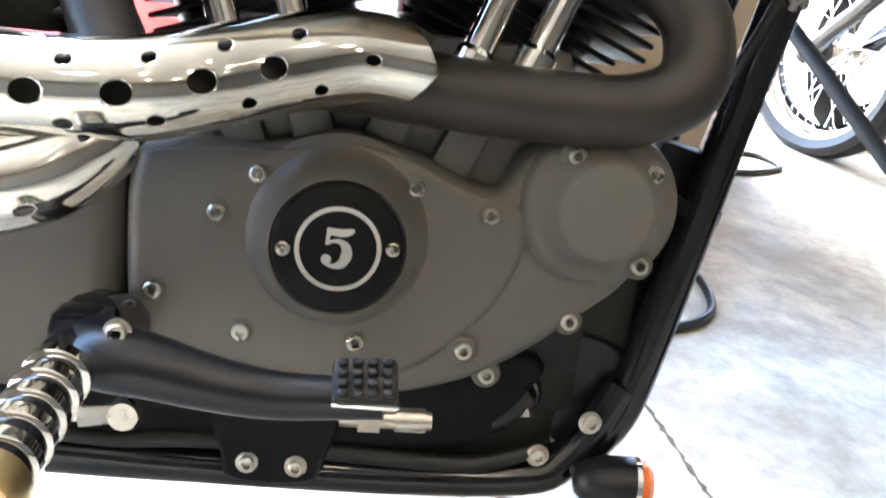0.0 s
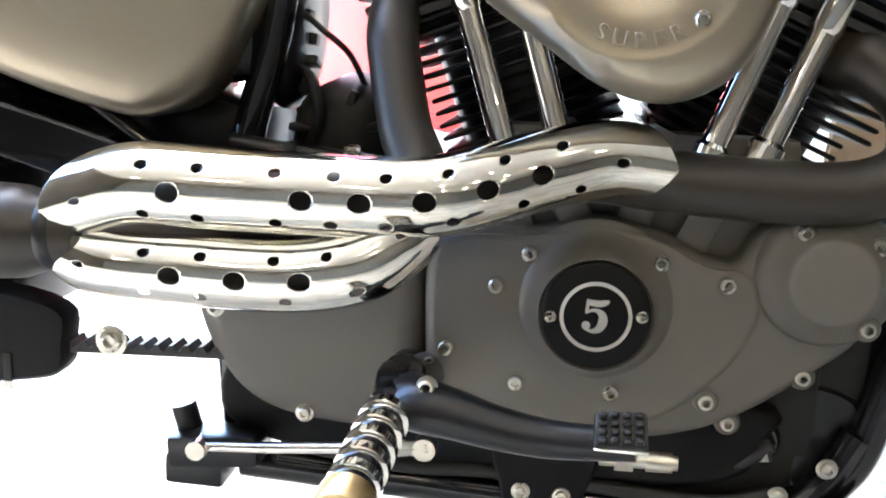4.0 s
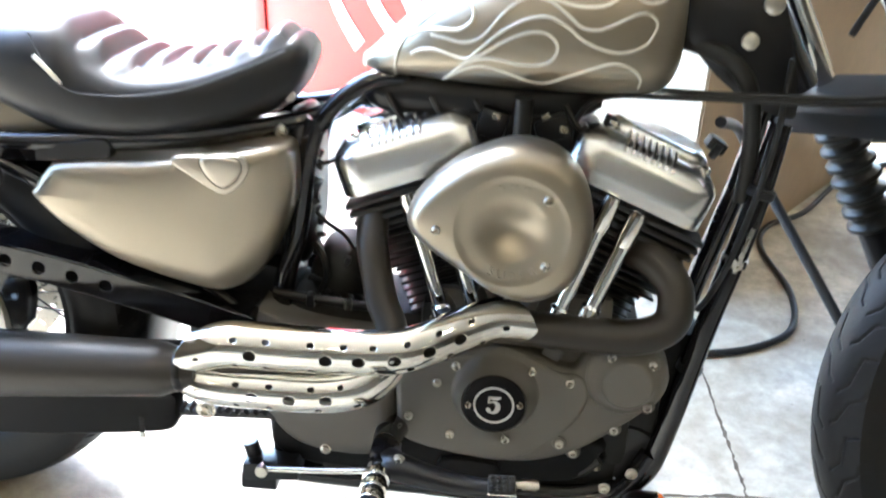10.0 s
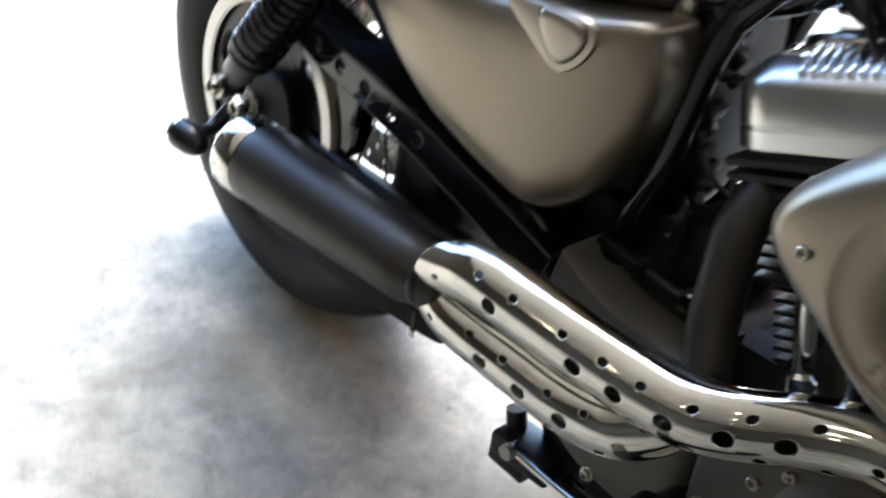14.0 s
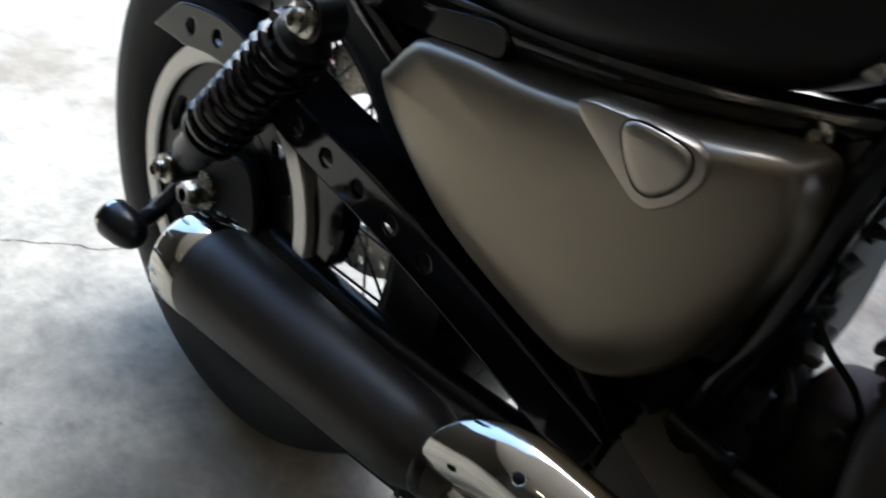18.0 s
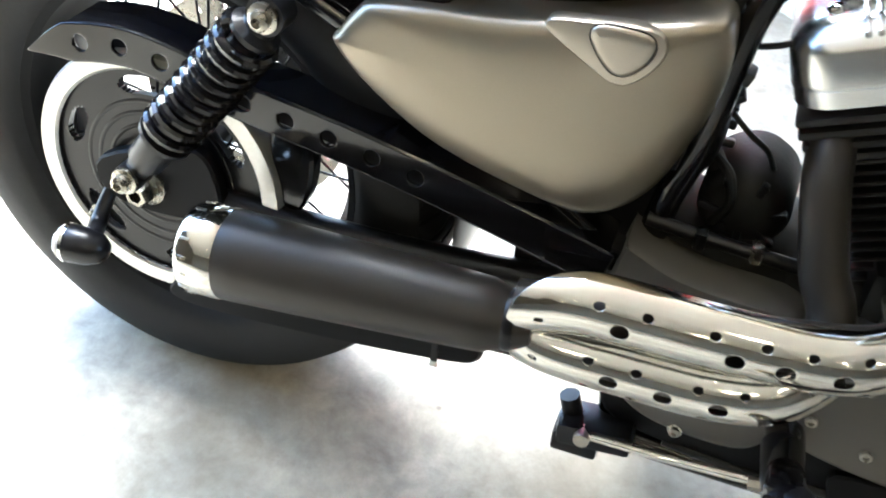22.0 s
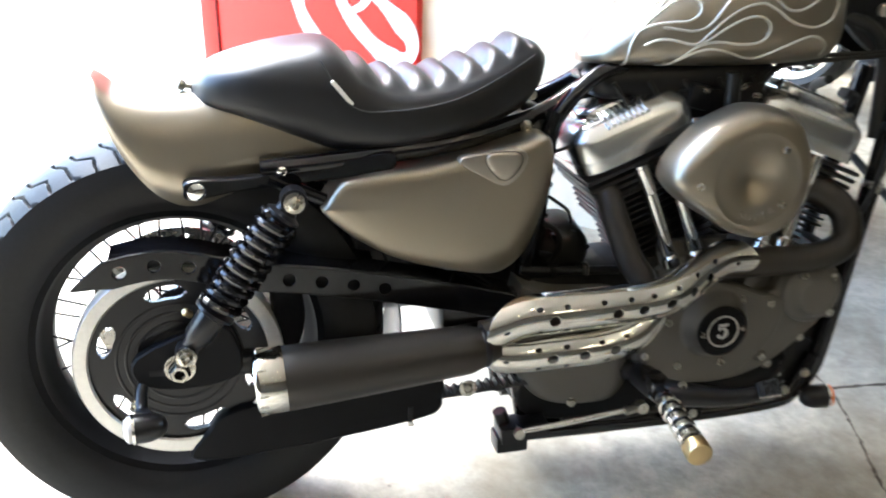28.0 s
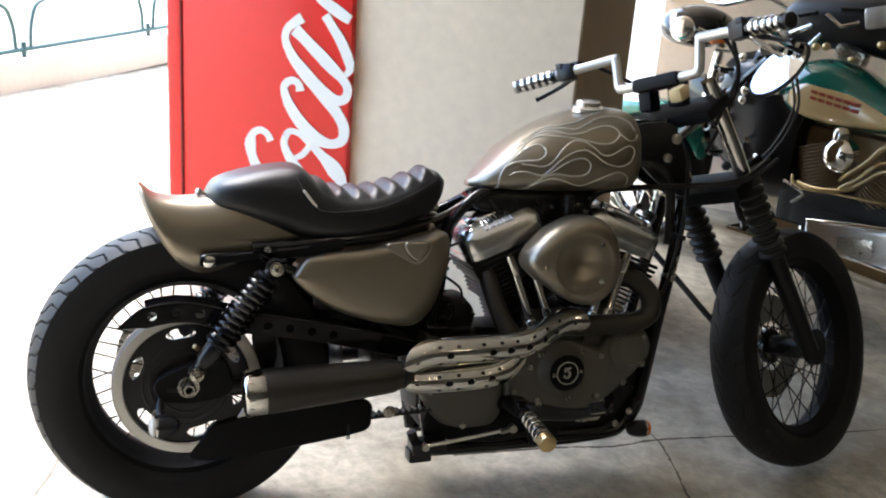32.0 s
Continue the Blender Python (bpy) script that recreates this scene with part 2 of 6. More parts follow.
def pillow(outline, layers, steps=4, dome=()):
    """A shape over an outline in (x, z): layers of (y, inset) from its back to its front, then dome rings of (y, scale) to its middle."""
    line = [Vector((q[0], q[1])) for q in spline(outline, steps, True)]
    n = len(line)
    area = sum(line[i].x * line[(i + 1) % n].y - line[(i + 1) % n].x * line[i].y for i in range(n))
    turn = 1 if area > 0 else -1
    normals = []
    for i in range(n):
        d = (line[(i + 2) % n] - line[i - 2]).normalized()
        normals.append(Vector((-d.y, d.x)) * turn)
    rings = [[(line[i].x + normals[i].x * s, y, line[i].y + normals[i].y * s) for i in range(n)] for y, s in layers]
    last = rings[-1]
    cx, cz = sum(q[0] for q in last) / n, sum(q[2] for q in last) / n
    for y, s in dome:
        rings.append([(cx + (q[0] - cx) * s, y, cz + (q[2] - cz) * s) for q in last])
    return grid_mesh(rings, True, (True, True))


def rounded_stack(w, d, r, levels):
    """A block with rounded corners in plan: levels of (z, inset)."""
    rings = []
    for z, s in levels:
        ring = []
        for cx, cy, a0 in ((1, 1, 0), (-1, 1, 90), (-1, -1, 180), (1, -1, 270)):
            for k in range(7):
                a = radians(a0 + 15 * k)
                q = max(r - s, 0.002)
                ring.append((cx * (w / 2 - s - q) + q * math.cos(a), cy * (d / 2 - s - q) + q * math.sin(a), z))
        rings.append(ring)
    return grid_mesh(rings, True, (True, True))


def merge(*meshes):
    """Several closed shapes that are one piece."""
    bm = bmesh.new()
    for other in meshes:
        data = bpy.data.meshes.new("tmp")
        other.to_mesh(data)
        other.free()
        bm.from_mesh(data)
        bpy.data.meshes.remove(data)
    return bm


def as_object(name, bm, mat, smooth=True, angle=40):
    data = bpy.data.meshes.new(name)
    bm.to_mesh(data)
    bm.free()
    data.materials.append(mat)
    if smooth:
        data.polygons.foreach_set("use_smooth", [True] * len(data.polygons))
        data.set_sharp_from_angle(angle=radians(angle))
    return new(name, data)


def part(name, bm, mat, parent, label="", angle=40):
    ob = as_object(name, bm, mat, angle=angle)
    ob.parent = parent
    return tagged(ob, label)


def cap_bolt(x, y, z, r=0.0072, axis=(0, -1, 0)):
    """Socket head bolt that sticks out along axis."""
    return lathe([(0, r * 1.35), (0.0015, r * 1.35), (0.002, r * 0.95), (0.0055, r * 0.95), (0.0065, r * 0.8), (0.0066, r * 0.52), (0.002, r * 0.5)], (x, y, z), axis, 14)


def thing(name, label, category, m=None, group="", kind=""):
    ob = new(name)
    ob.empty_display_size = 0.1
    if m is not None:
        ob.matrix_world = m
    return tagged(ob, label, category, group, kind)


# ---- setting ----
def slab(name, corners, z0, z1, mat, label):
    """An upright prism over corners in plan."""
    bm = bmesh.new()
    low, high = [bm.verts.new((x, y, z0)) for x, y in corners], [bm.verts.new((x, y, z1)) for x, y in corners]
    n = len(corners)
    bm.faces.new(low[::-1])
    bm.faces.new(high)
    for i in range(n):
        bm.faces.new((low[i], low[(i + 1) % n], high[(i + 1) % n], high[i]))
    bmesh.ops.recalc_face_normals(bm, faces=bm.faces)
    return tagged(as_object(name, bm, mat, smooth=False), label, kind="structure")


E1, E2 = Vector((-0.81, 0.585)), Vector((0.585, 0.81))   # along and into the building behind the motorcycle
CORNER = Vector((1.26, 0.77))


def plan(a, b):
    """A place in plan: a metres along E1 and b along E2 from the pillar's corner."""
    p = CORNER + E1 * a + E2 * b
    return p.x, p.y


WALL_END = 0.0                                           # where the far wall begins beside the pillar
SLOPE = 0.05                                             # the floor falls gently towards the front of the motorcycle
FLOOR = Matrix(((1, 0, 0, 0), (0, 1, 0, 0), (-SLOPE, 0, 1, 0), (0, 0, 0, 1)))
on_floor = lambda x, y: Matrix.Translation((x, y, -SLOPE * x))  # noqa: E731

ground = slab("ground", [(-70, -70), (70, -70), (70, 70), (-70, 70)], -0.3, 0.0, CONCRETE, "worn pale concrete garage floor with cracks and stains")
ground.data.transform(FLOOR)
slab("wall_pillar", [plan(0, 0), plan(0.80, 0), plan(0.80, 1.25), plan(0, 1.25)], -0.4, 3.0, WALL, "beige painted pillar behind the motorcycle")
# thin skin over the pillar's side; its shade is put into the brown
slab("wall_pillar_side", [plan(-0.006, 0.004), plan(0.0, 0.004), plan(0.0, 1.25), plan(-0.006, 1.25)], -0.4, 3.0, BROWN, "brown side of the pillar with its shade in the colour")
slab("wall_far", [plan(-5.5, 2.6), plan(WALL_END, 2.6), plan(WALL_END, 2.8), plan(-5.5, 2.8)], -0.8, 3.0, WALL, "beige painted wall behind parked motorcycles")
# south, west and east walls are unseen, added to block and dim light
slab("wall_south", [(-2.7, -5.7), (7.5, -5.7), (7.5, -5.5), (-2.7, -5.5)], -0.8, 3.0, GARAGE, "unseen dim garage wall added to hold back light")
slab("wall_west", [(-2.7, -5.5), (-2.5, -5.5), (-2.5, -0.7), (-2.7, -0.7)], -0.4, 3.0, GARAGE, "unseen dim garage wall added to hold back light")
slab("wall_east", [(7.5, -7.2), (7.7, -7.2), (7.7, 6.0), (7.5, 6.0)], -0.8, 3.0, GARAGE, "unseen dim end wall added to hold back light")
slab("ceiling", [(-2.7, -7.2), (7.7, -7.2), (7.7, 6.0), (2.8, 4.8), (0.7, 2.9), (-0.95, -0.1), (-2.7, -0.7)], 3.0, 3.2, CEIL, "white painted garage ceiling")


def crack(points, width):
    """A broken line in the floor: a thin ragged seam of dark dirt."""
    line = spline([(*p, 0.0) for p in points], 14)
    rings = []
    for i, q in enumerate(line):
        d = Vector(line[min(i + 1, len(line) - 1)]) - Vector(line[max(i - 1, 0)])
        side = Vector((-d.y, d.x, 0)).normalized()
        q = Vector(q) + side * random.uniform(-0.0022, 0.0022)
        w = width * random.uniform(0.30, 1.25)
        rings.append([q - side * w + Vector((0, 0, 0.0002)), q + Vector((0, 0, 0.0007)), q + side * w + Vector((0, 0, 0.0002))])
    bm = grid_mesh(rings, closed=False)
    bm.transform(FLOOR)
    return bm


for points, width in (
    ([(0.70, 0.09), (1.00, 0.10), (1.18, 0.09), (1.33, 0.11), (1.60, 0.11), (2.14, 0.10), (3.4, 0.14)], 0.0050),
    ([(1.29, 0.62), (1.31, 0.37), (1.325, 0.22), (1.332, 0.10), (1.305, -0.03), (1.278, -0.12), (1.252, -0.232), (1.235, -0.45), (1.25, -0.9)], 0.0036),
    ([(-0.760, -0.440), (-0.704, -0.392), (-0.622, -0.348), (-0.568, -0.315), (-0.490, -0.235), (-0.449, -0.177), (-0.406, -0.121), (-0.368, -0.077), (-0.30, 0.12), (-0.22, 0.5)], 0.0016),
    ([(-0.760, -0.230), (-0.691, -0.288), (-0.622, -0.348), (-0.566, -0.418), (-0.52, -0.50)], 0.0015),
):
    tagged(as_object("floor_crack", crack(points, width), DIRT), "thin brown crack across the concrete floor", kind="structure")

# ceiling lamps over the camera's side
glow = bpy.data.materials.new("lamp_glass")
glow.use_nodes = True
glow.node_tree.nodes["Principled BSDF"].inputs["Emission Color"].default_value = (1.0, 0.80, 0.50, 1)
glow.node_tree.nodes["Principled BSDF"].inputs["Emission Strength"].default_value = 7.0
lamp = thing("ceiling_lamp", "small warm round ceiling lamp in a white rim", "lamp", pose(0.2, -2.9, 3.0), "ceiling lamps")
part("rim", lathe([(0, 0.09), (-0.02, 0.09), (-0.03, 0.08), (-0.03, 0.065)], (0, 0, 0), (0, 0, 1), 24), WHITE, lamp)
part("bulb", lathe([(-0.012, 0.062), (-0.03, 0.055), (-0.042, 0.03), (-0.045, 0.004)], (0, 0, 0), (0, 0, 1), 20), glow, lamp)
for x, y in ((1.6, -2.9), (3.0, -2.9), (0.9, -4.4), (2.3, -4.4), (1.0, -1.6), (-0.9, -3.4), (-1.9, -4.3), (4.2, -2.4), (5.4, -3.4), (3.6, -4.4), (2.6, -1.7)):
    copy_thing(lamp, pose(x, y, 3.0))

# ---- the motorcycle ----
LEAN = 8.5
BIKE = pose(0, -0.048, 0.0007, -LEAN, 0, 0)
bike = thing("motorcycle", "custom motorcycle in matt silver and black leaning on its stand", "motorcycle", BIKE)
HEAD = Vector((1.245, 0, 0.80))
RAKE = Vector((-0.4695, 0, 0.8829))
FRONT = (1.646, -0.030, 0.260)
STEER = Matrix.Translation(HEAD) @ Matrix.Rotation(radians(25.7), 4, RAKE) @ Matrix.Translation(-HEAD)


def steered(bm):
    bm.transform(STEER)
    return bm


def tyre(centre, radius, width, rim, pattern, groove=0.0060, around=900, across=72):
    """A tyre on an axle along y: crowned tread with cut grooves, an edge at each shoulder, bulging sidewalls."""
    drop, deep = width * 0.13, radius - rim
    side = spline([(0.935, drop), (0.985, drop + deep * 0.16), (1.0, drop + deep * 0.36), (0.93, drop + deep * 0.62), (0.76, deep * 1.0)], 4)
    tread = [(v * 0.935, drop * abs(v) ** 2.1, v) for v in np.linspace(-1, 1, across)]
    ring = [(-a, b, -2.0) for a, b in side[::-1]] + tread[1:-1] + [(a, b, 2.0) for a, b in side]
    y, r, v = (np.array([q[n] for q in ring]) for n in range(3))
    theta = np.linspace(0, 2 * np.pi, around, endpoint=False)
    cut = pattern(theta[:, None] * radius, v[None, :] * width * 0.47, radius * 2 * np.pi, width * 0.47)
    rr = radius - r[None, :] - groove * cut
    verts = np.stack([centre[0] + rr * np.cos(theta)[:, None], centre[1] + np.broadcast_to(y * width / 2, rr.shape), centre[2] + rr * np.sin(theta)[:, None]], -1)
    bm = bmesh.new()
    rows = [[bm.verts.new(q) for q in line] for line in verts]
    for i in range(around):
        a, b = rows[i], rows[(i + 1) % around]
        for k in range(len(ring) - 1):
            bm.faces.new((a[k], b[k], b[k + 1], a[k + 1]))
    bmesh.ops.recalc_face_normals(bm, faces=bm.faces)
    return bm


def hooked(count):
    """Thin bent grooves that run in from the shoulders, two kinds by turns."""
    kinds = ([(0.00, 1.00), (0.04, 0.62), (0.40, 0.46), (0.52, 0.16)], [(0.34, 1.00), (0.52, 0.93), (0.62, 0.56), (0.86, 0.30), (0.92, 0.10)])

    def cut(along, across, length, half):
        out = np.zeros(np.broadcast_shapes(along.shape, across.shape))
        step = length / count
        for side in (-1, 1):
            u, w = (along * 1.0 + (0.5 * step if side > 0 else 0.0)) % step, across * side
            for line in kinds:
                for (ta, va), (tb, vb) in zip(line, line[1:]):
                    ax, ay, dx, dy = ta * step, va * half, (tb - ta) * step, (vb - va) * half
                    for shift in (-step, 0.0, step):
                        f = np.clip(((u + shift - ax) * dx + (w - ay) * dy) / (dx * dx + dy * dy), 0, 1)
                        far = np.hypot(u + shift - ax - f * dx, w - ay - f * dy)
                        out = np.maximum(out, np.clip(1.7 - far / 0.0014, 0, 1))
        return np.where(np.abs(across) > half * 1.01, 0.0, out)
    return cut


def wheel(name, centre, radius, width, rim, label, move, spokes=40, hub=0.05, groove=26, depth=0.006):
    """A laced wheel: tyre, black rim, hub and spokes."""
    empty = new(name)
    empty.parent = bike
    tagged(empty, label)
    cx, cy, cz = centre
    part("tyre", move(tyre(centre, radius, width, rim, hooked(groove), depth)), RUBBER, empty, "black rubber tyre with hooked tread grooves", 35)
    w = width * 0.36
    part("rim", move(lathe([(-w, rim + 0.008), (-w - 0.006, rim + 0.002), (-w, rim - 0.008), (-w * 0.6, rim - 0.014), (-w * 0.3, rim - 0.026), (w * 0.3, rim - 0.026), (w * 0.6, rim - 0.014), (w, rim - 0.008), (w + 0.006, rim + 0.002), (w, rim + 0.008)], centre, (0, 1, 0), 72, False)), ANODISED, empty)
    part("hub", move(lathe([(-0.075, 0.02), (-0.075, hub), (-0.06, hub), (-0.055, 0.03), (0.055, 0.03), (0.06, hub), (0.075, hub), (0.075, 0.02)], centre, (0, 1, 0), 28)), SATIN, empty)
    for k in range(spokes):
        a = 2 * math.pi * (k + 0.5) / spokes
        side = -1 if k % 2 else 1
        lead = 0.75 if (k // 2) % 2 else -0.75
        p = (cx + math.cos(a + lead) * hub * 0.9, cy + side * 0.058, cz + math.sin(a + lead) * hub * 0.9)
        q = (cx + math.cos(a) * (rim - 0.02), cy + side * 0.008, cz + math.sin(a) * (rim - 0.02))
        part("spoke", move(tube([p, q], 0.0019, 5, 1, False, False)), SATIN, empty)
    return empty


same = lambda bm: bm  # noqa: E731
AXLE = (0.0, 0.0, 0.323)
rear = wheel("rear_wheel", AXLE, 0.328, 0.172, 0.221, "black laced rear wheel with a fat tyre", same, groove=27)
front = wheel("front_wheel", FRONT, 0.331, 0.110, 0.245, "black laced front wheel turned to the far side", steered, groove=18, depth=0.0022)


def polar_plate(centre, bands, y0, y1, gaps, sides=180):
    """A flat ring plate with its slots cut through; bands of radii, gaps(band, angle) tells what is open."""
    bm = bmesh.new()
    cells = {(b, k) for b in range(len(bands) - 1) for k in range(sides) if not gaps(b, (k + 0.5) * 360 / sides)}
    made = {}

    def vert(i, k, y):
        key = (i, k % sides, y)
        if key not in made:
            a = 2 * math.pi * (k % sides) / sides
            made[key] = bm.verts.new((centre[0] + bands[i] * math.cos(a), y, centre[2] + bands[i] * math.sin(a)))
        return made[key]

    for b, k in cells:
        for y in (y0, y1):
            bm.faces.new((vert(b, k, y), vert(b + 1, k, y), vert(b + 1, k + 1, y), vert(b, k + 1, y)))
        for other, (i, p), (j, q) in (((b - 1, k), (b, k), (b, k + 1)), ((b + 1, k), (b + 1, k), (b + 1, k + 1)), ((b, (k - 1) % sides), (b, k), (b + 1, k)), ((b, (k + 1) % sides), (b, k + 1), (b + 1, k + 1))):
            if other not in cells:
                bm.faces.new((vert(i, p, y0), vert(j, q, y0), vert(j, q, y1), vert(i, p, y1)))
    bmesh.ops.recalc_face_normals(bm, faces=bm.faces)
    return bm


ROUND = (6.5, 3.5, 1.5, 0.0, 1.5, 3.5, 6.5)
SLOTS = ((20, 52), (80, 112), (145, 172), (205, 238), (268, 305), (330, 350))
part("pulley_ring", lathe([(-0.118, 0.132), (-0.121, 0.135), (-0.121, 0.153), (-0.116, 0.156), (-0.085, 0.156), (-0.085, 0.132)], AXLE, (0, 1, 0), 96, False), RIM, rear, "pale brushed alloy pulley rim")
part("pulley_disc", polar_plate(AXLE, (0.02, 0.06, 0.101, 0.1025, 0.105, 0.109, 0.115, 0.119, 0.1215, 0.123, 0.134), -0.113, -0.104, lambda b, a: 2 <= b <= 8 and any(s + ROUND[b - 2] < a < e - ROUND[b - 2] for s, e in SLOTS), 360), SATIN, rear, "black pulley disc with six slots")
for r in (0.064, 0.079, 0.093):
    part("pulley_ridge", lathe([(-0.1128, r - 0.003), (-0.1138, r - 0.0012), (-0.1138, r + 0.0012), (-0.1128, r + 0.003)], AXLE, (0, 1, 0), 72, False), SATIN, rear)
part("brake_disc", polar_plate(AXLE, (0.082, 0.104, 0.109, 0.114, 0.124, 0.129, 0.134, 0.146), 0.088, 0.093, lambda b, a: (b in (1, 2) and a % 18 < 3.2) or (b in (4, 5) and (a + 9) % 18 < 3.2), 360), STEEL, rear, "drilled steel brake disc on the far side")
part("pulley_boss", lathe([(-0.122, 0.018), (-0.122, 0.026), (-0.115, 0.045), (-0.113, 0.050), (-0.113, 0.02)], AXLE, (0, 1, 0), 48), SATIN, rear)
part("axle_nut", lathe([(-0.150, 0.0080), (-0.165, 0.0085), (-0.165, 0.013), (-0.158, 0.0165), (-0.145, 0.0165), (-0.145, 0.021), (-0.140, 0.021), (-0.140, 0.006)], AXLE, (0, 1, 0), 6), STEEL, rear, "steel axle nut")
part("axle_bore", lathe([(-0.154, 0.001), (-0.154, 0.0078)], AXLE, (0, 1, 0), 16), DARKCAST, rear)
part("axle_washer", lathe([(-0.142, 0.023), (-0.138, 0.023)], AXLE, (0, 1, 0), 24), STEEL, rear)


def perforated(fn, ulen, vlen, nu, nv, holes):
    """A sheet fn(u, v) with u to ulen and v to vlen, with round holes (u, v, r) cut out."""
    bm = bmesh.new()
    grid, inside = [], {}
    for i in range(nu + 1):
        row = []
        for k in range(nv + 1):
            u, v = ulen * i / nu, vlen * k / nv
            for hu, hv, r in holes:
                d = math.hypot(u - hu, v - hv)
                if d < r:
                    inside[(i, k)] = True
                    s = r / max(d, 1e-5)
                    u, v = hu + (u - hu) * s, hv + (v - hv) * s
                    break
            row.append((u, v))
        grid.append(row)
    verts = {}

    def vert(i, k):
        if (i, k) not in verts:
            verts[(i, k)] = bm.verts.new(tuple(fn(*grid[i][k])))
        return verts[(i, k)]

    for i in range(nu):
        for k in range(nv):
            c = [(i, k), (i + 1, k), (i + 1, k + 1), (i, k + 1)]
            if not all(q in inside for q in c):
                bm.faces.new([vert(*q) for q in c])
    bmesh.ops.recalc_face_normals(bm, faces=bm.faces)
    return bm


def thick(ob, depth, offset=0.0):
    solid = ob.modifiers.new("thickness", "SOLIDIFY")
    solid.thickness, solid.offset = depth, offset
    return ob


def heat_shield(path, taper, holes, label):
    """Half a tube, open to the back, with pierced rows; path of (x, y, z, radius)."""
    line = np.array(spline(path, 12))
    run = np.r_[0, np.cumsum(np.linalg.norm(np.diff(line[:, :3], axis=0), axis=1))]
    total = run[-1]

    def fn(u, v):
        x, y, z, r = (np.interp(u, run, line[:, n]) for n in range(4))
        xa, za = (np.interp(min(u + 0.004, total), run, line[:, n]) - np.interp(max(u - 0.004, 0), run, line[:, n]) for n in (0, 2))
        d = math.hypot(xa, za)
        ends = min((1 - (1 - min(u / taper[0], 1)) ** 2.4) ** 0.85, max(0.0, 1 - (1 - min((total - u) / taper[1], 1)) ** 2) ** 0.9)
        a = (v / 0.13 - 0.5) * 3.5 * max(ends, 0.03)
        up = math.sin(a) * r
        return x - za / d * up, y - math.cos(a) * r, z + xa / d * up

    order = np.argsort(line[:, 0])
    along = lambda x: float(np.interp(x, line[order, 0], run[order]))  # noqa: E731
    ob = part("heat_shield", perforated(fn, total, 0.13, int(total / 0.0019), 70, [(along(x), 0.065 + v, r) for x, v, r in holes]), SHIELD, bike, label, 50)
    thick(ob, 0.0014, -1)
    return ob


big, small = 0.0087, 0.0049
upper = [(x, 0.0, big) for x in (0.552, 0.653, 0.696, 0.743, 0.787, 0.825)]
upper += [(x, 0.023, small) for x in (0.530, 0.573, 0.632, 0.676, 0.715, 0.762, 0.802, 0.842)] + [(x, -0.023, small) for x in (0.530, 0.573, 0.633, 0.674, 0.714, 0.760, 0.808, 0.850)] + [(0.478, -0.002, small), (0.884, 0.0, small)]
heat_shield([(0.448, -0.200, 0.360, 0.036), (0.480, -0.205, 0.372, 0.033), (0.516, -0.207, 0.382, 0.033), (0.570, -0.207, 0.383, 0.033), (0.649, -0.207, 0.384, 0.032), (0.715, -0.205, 0.386, 0.031), (0.755, -0.200, 0.391, 0.031), (0.790, -0.186, 0.400, 0.031), (0.830, -0.162, 0.411, 0.031), (0.875, -0.143, 0.420, 0.031), (0.926, -0.136, 0.417, 0.030)], (0.11, 0.062), upper, "polished chrome upper exhaust heat shield pierced with round holes")
lower = [(x, 0.0, big) for x in (0.552, 0.603, 0.653)]
lower += [(x, 0.021, small) for x in (0.530, 0.575, 0.633, 0.676)] + [(x, -0.021, small) for x in (0.530, 0.575, 0.640, 0.690)] + [(0.478, 0.0, small), (0.728, 0.006, small)]
heat_shield([(0.447, -0.200, 0.330, 0.028), (0.489, -0.207, 0.320, 0.029), (0.570, -0.207, 0.319, 0.030), (0.640, -0.207, 0.321, 0.030), (0.690, -0.205, 0.332, 0.030), (0.722, -0.197, 0.354, 0.028), (0.745, -0.186, 0.380, 0.024)], (0.10, 0.05), lower, "polished chrome lower exhaust heat shield pierced with round holes")

# exhaust
part("exhaust_pipe", tube([(1.052, -0.070, 0.505), (1.078, -0.092, 0.500), (1.106, -0.114, 0.470), (1.104, -0.130, 0.428), (1.066, -0.135, 0.406), (1.000, -0.135, 0.402), (0.920, -0.133, 0.404), (0.850, -0.142, 0.408), (0.790, -0.172, 0.396), (0.720, -0.190, 0.384), (0.450, -0.200, 0.352)], 0.0250, 20, 8), PIPE, bike, "matt black front exhaust pipe")
part("exhaust_pipe", tube([(0.684, -0.045, 0.535), (0.688, -0.080, 0.525), (0.691, -0.106, 0.502), (0.699, -0.121, 0.470), (0.711, -0.138, 0.430), (0.728, -0.160, 0.390), (0.700, -0.185, 0.340), (0.620, -0.195, 0.322), (0.450, -0.197, 0.325)], 0.0220, 20, 8), PIPE, bike, "matt black rear exhaust pipe")
muffler = part("muffler", lathe([(-0.316, 0.020), (-0.316, 0.046), (-0.312, 0.0480), (-0.28, 0.0475), (-0.20, 0.0445), (-0.10, 0.0405), (-0.04, 0.0378), (-0.026, 0.0368), (-0.018, 0.034), (-0.012, 0.032), (0.010, 0.026), (0.02, 0.022)], (0.452, -0.212, 0.340), (1, 0.01, 0.047), 48), PIPE, bike, "matt black tapered muffler")
tip = part("end_cap", lathe([(-0.340, 0.030), (-0.344, 0.036), (-0.346, 0.0435), (-0.343, 0.0470), (-0.338, 0.0485), (-0.322, 0.0490), (-0.304, 0.0490), (-0.302, 0.0476)], (0.452, -0.212, 0.340), (1, 0.01, 0.047), 48), SHIELD, muffler, "polished chrome end cap with drilled slots")
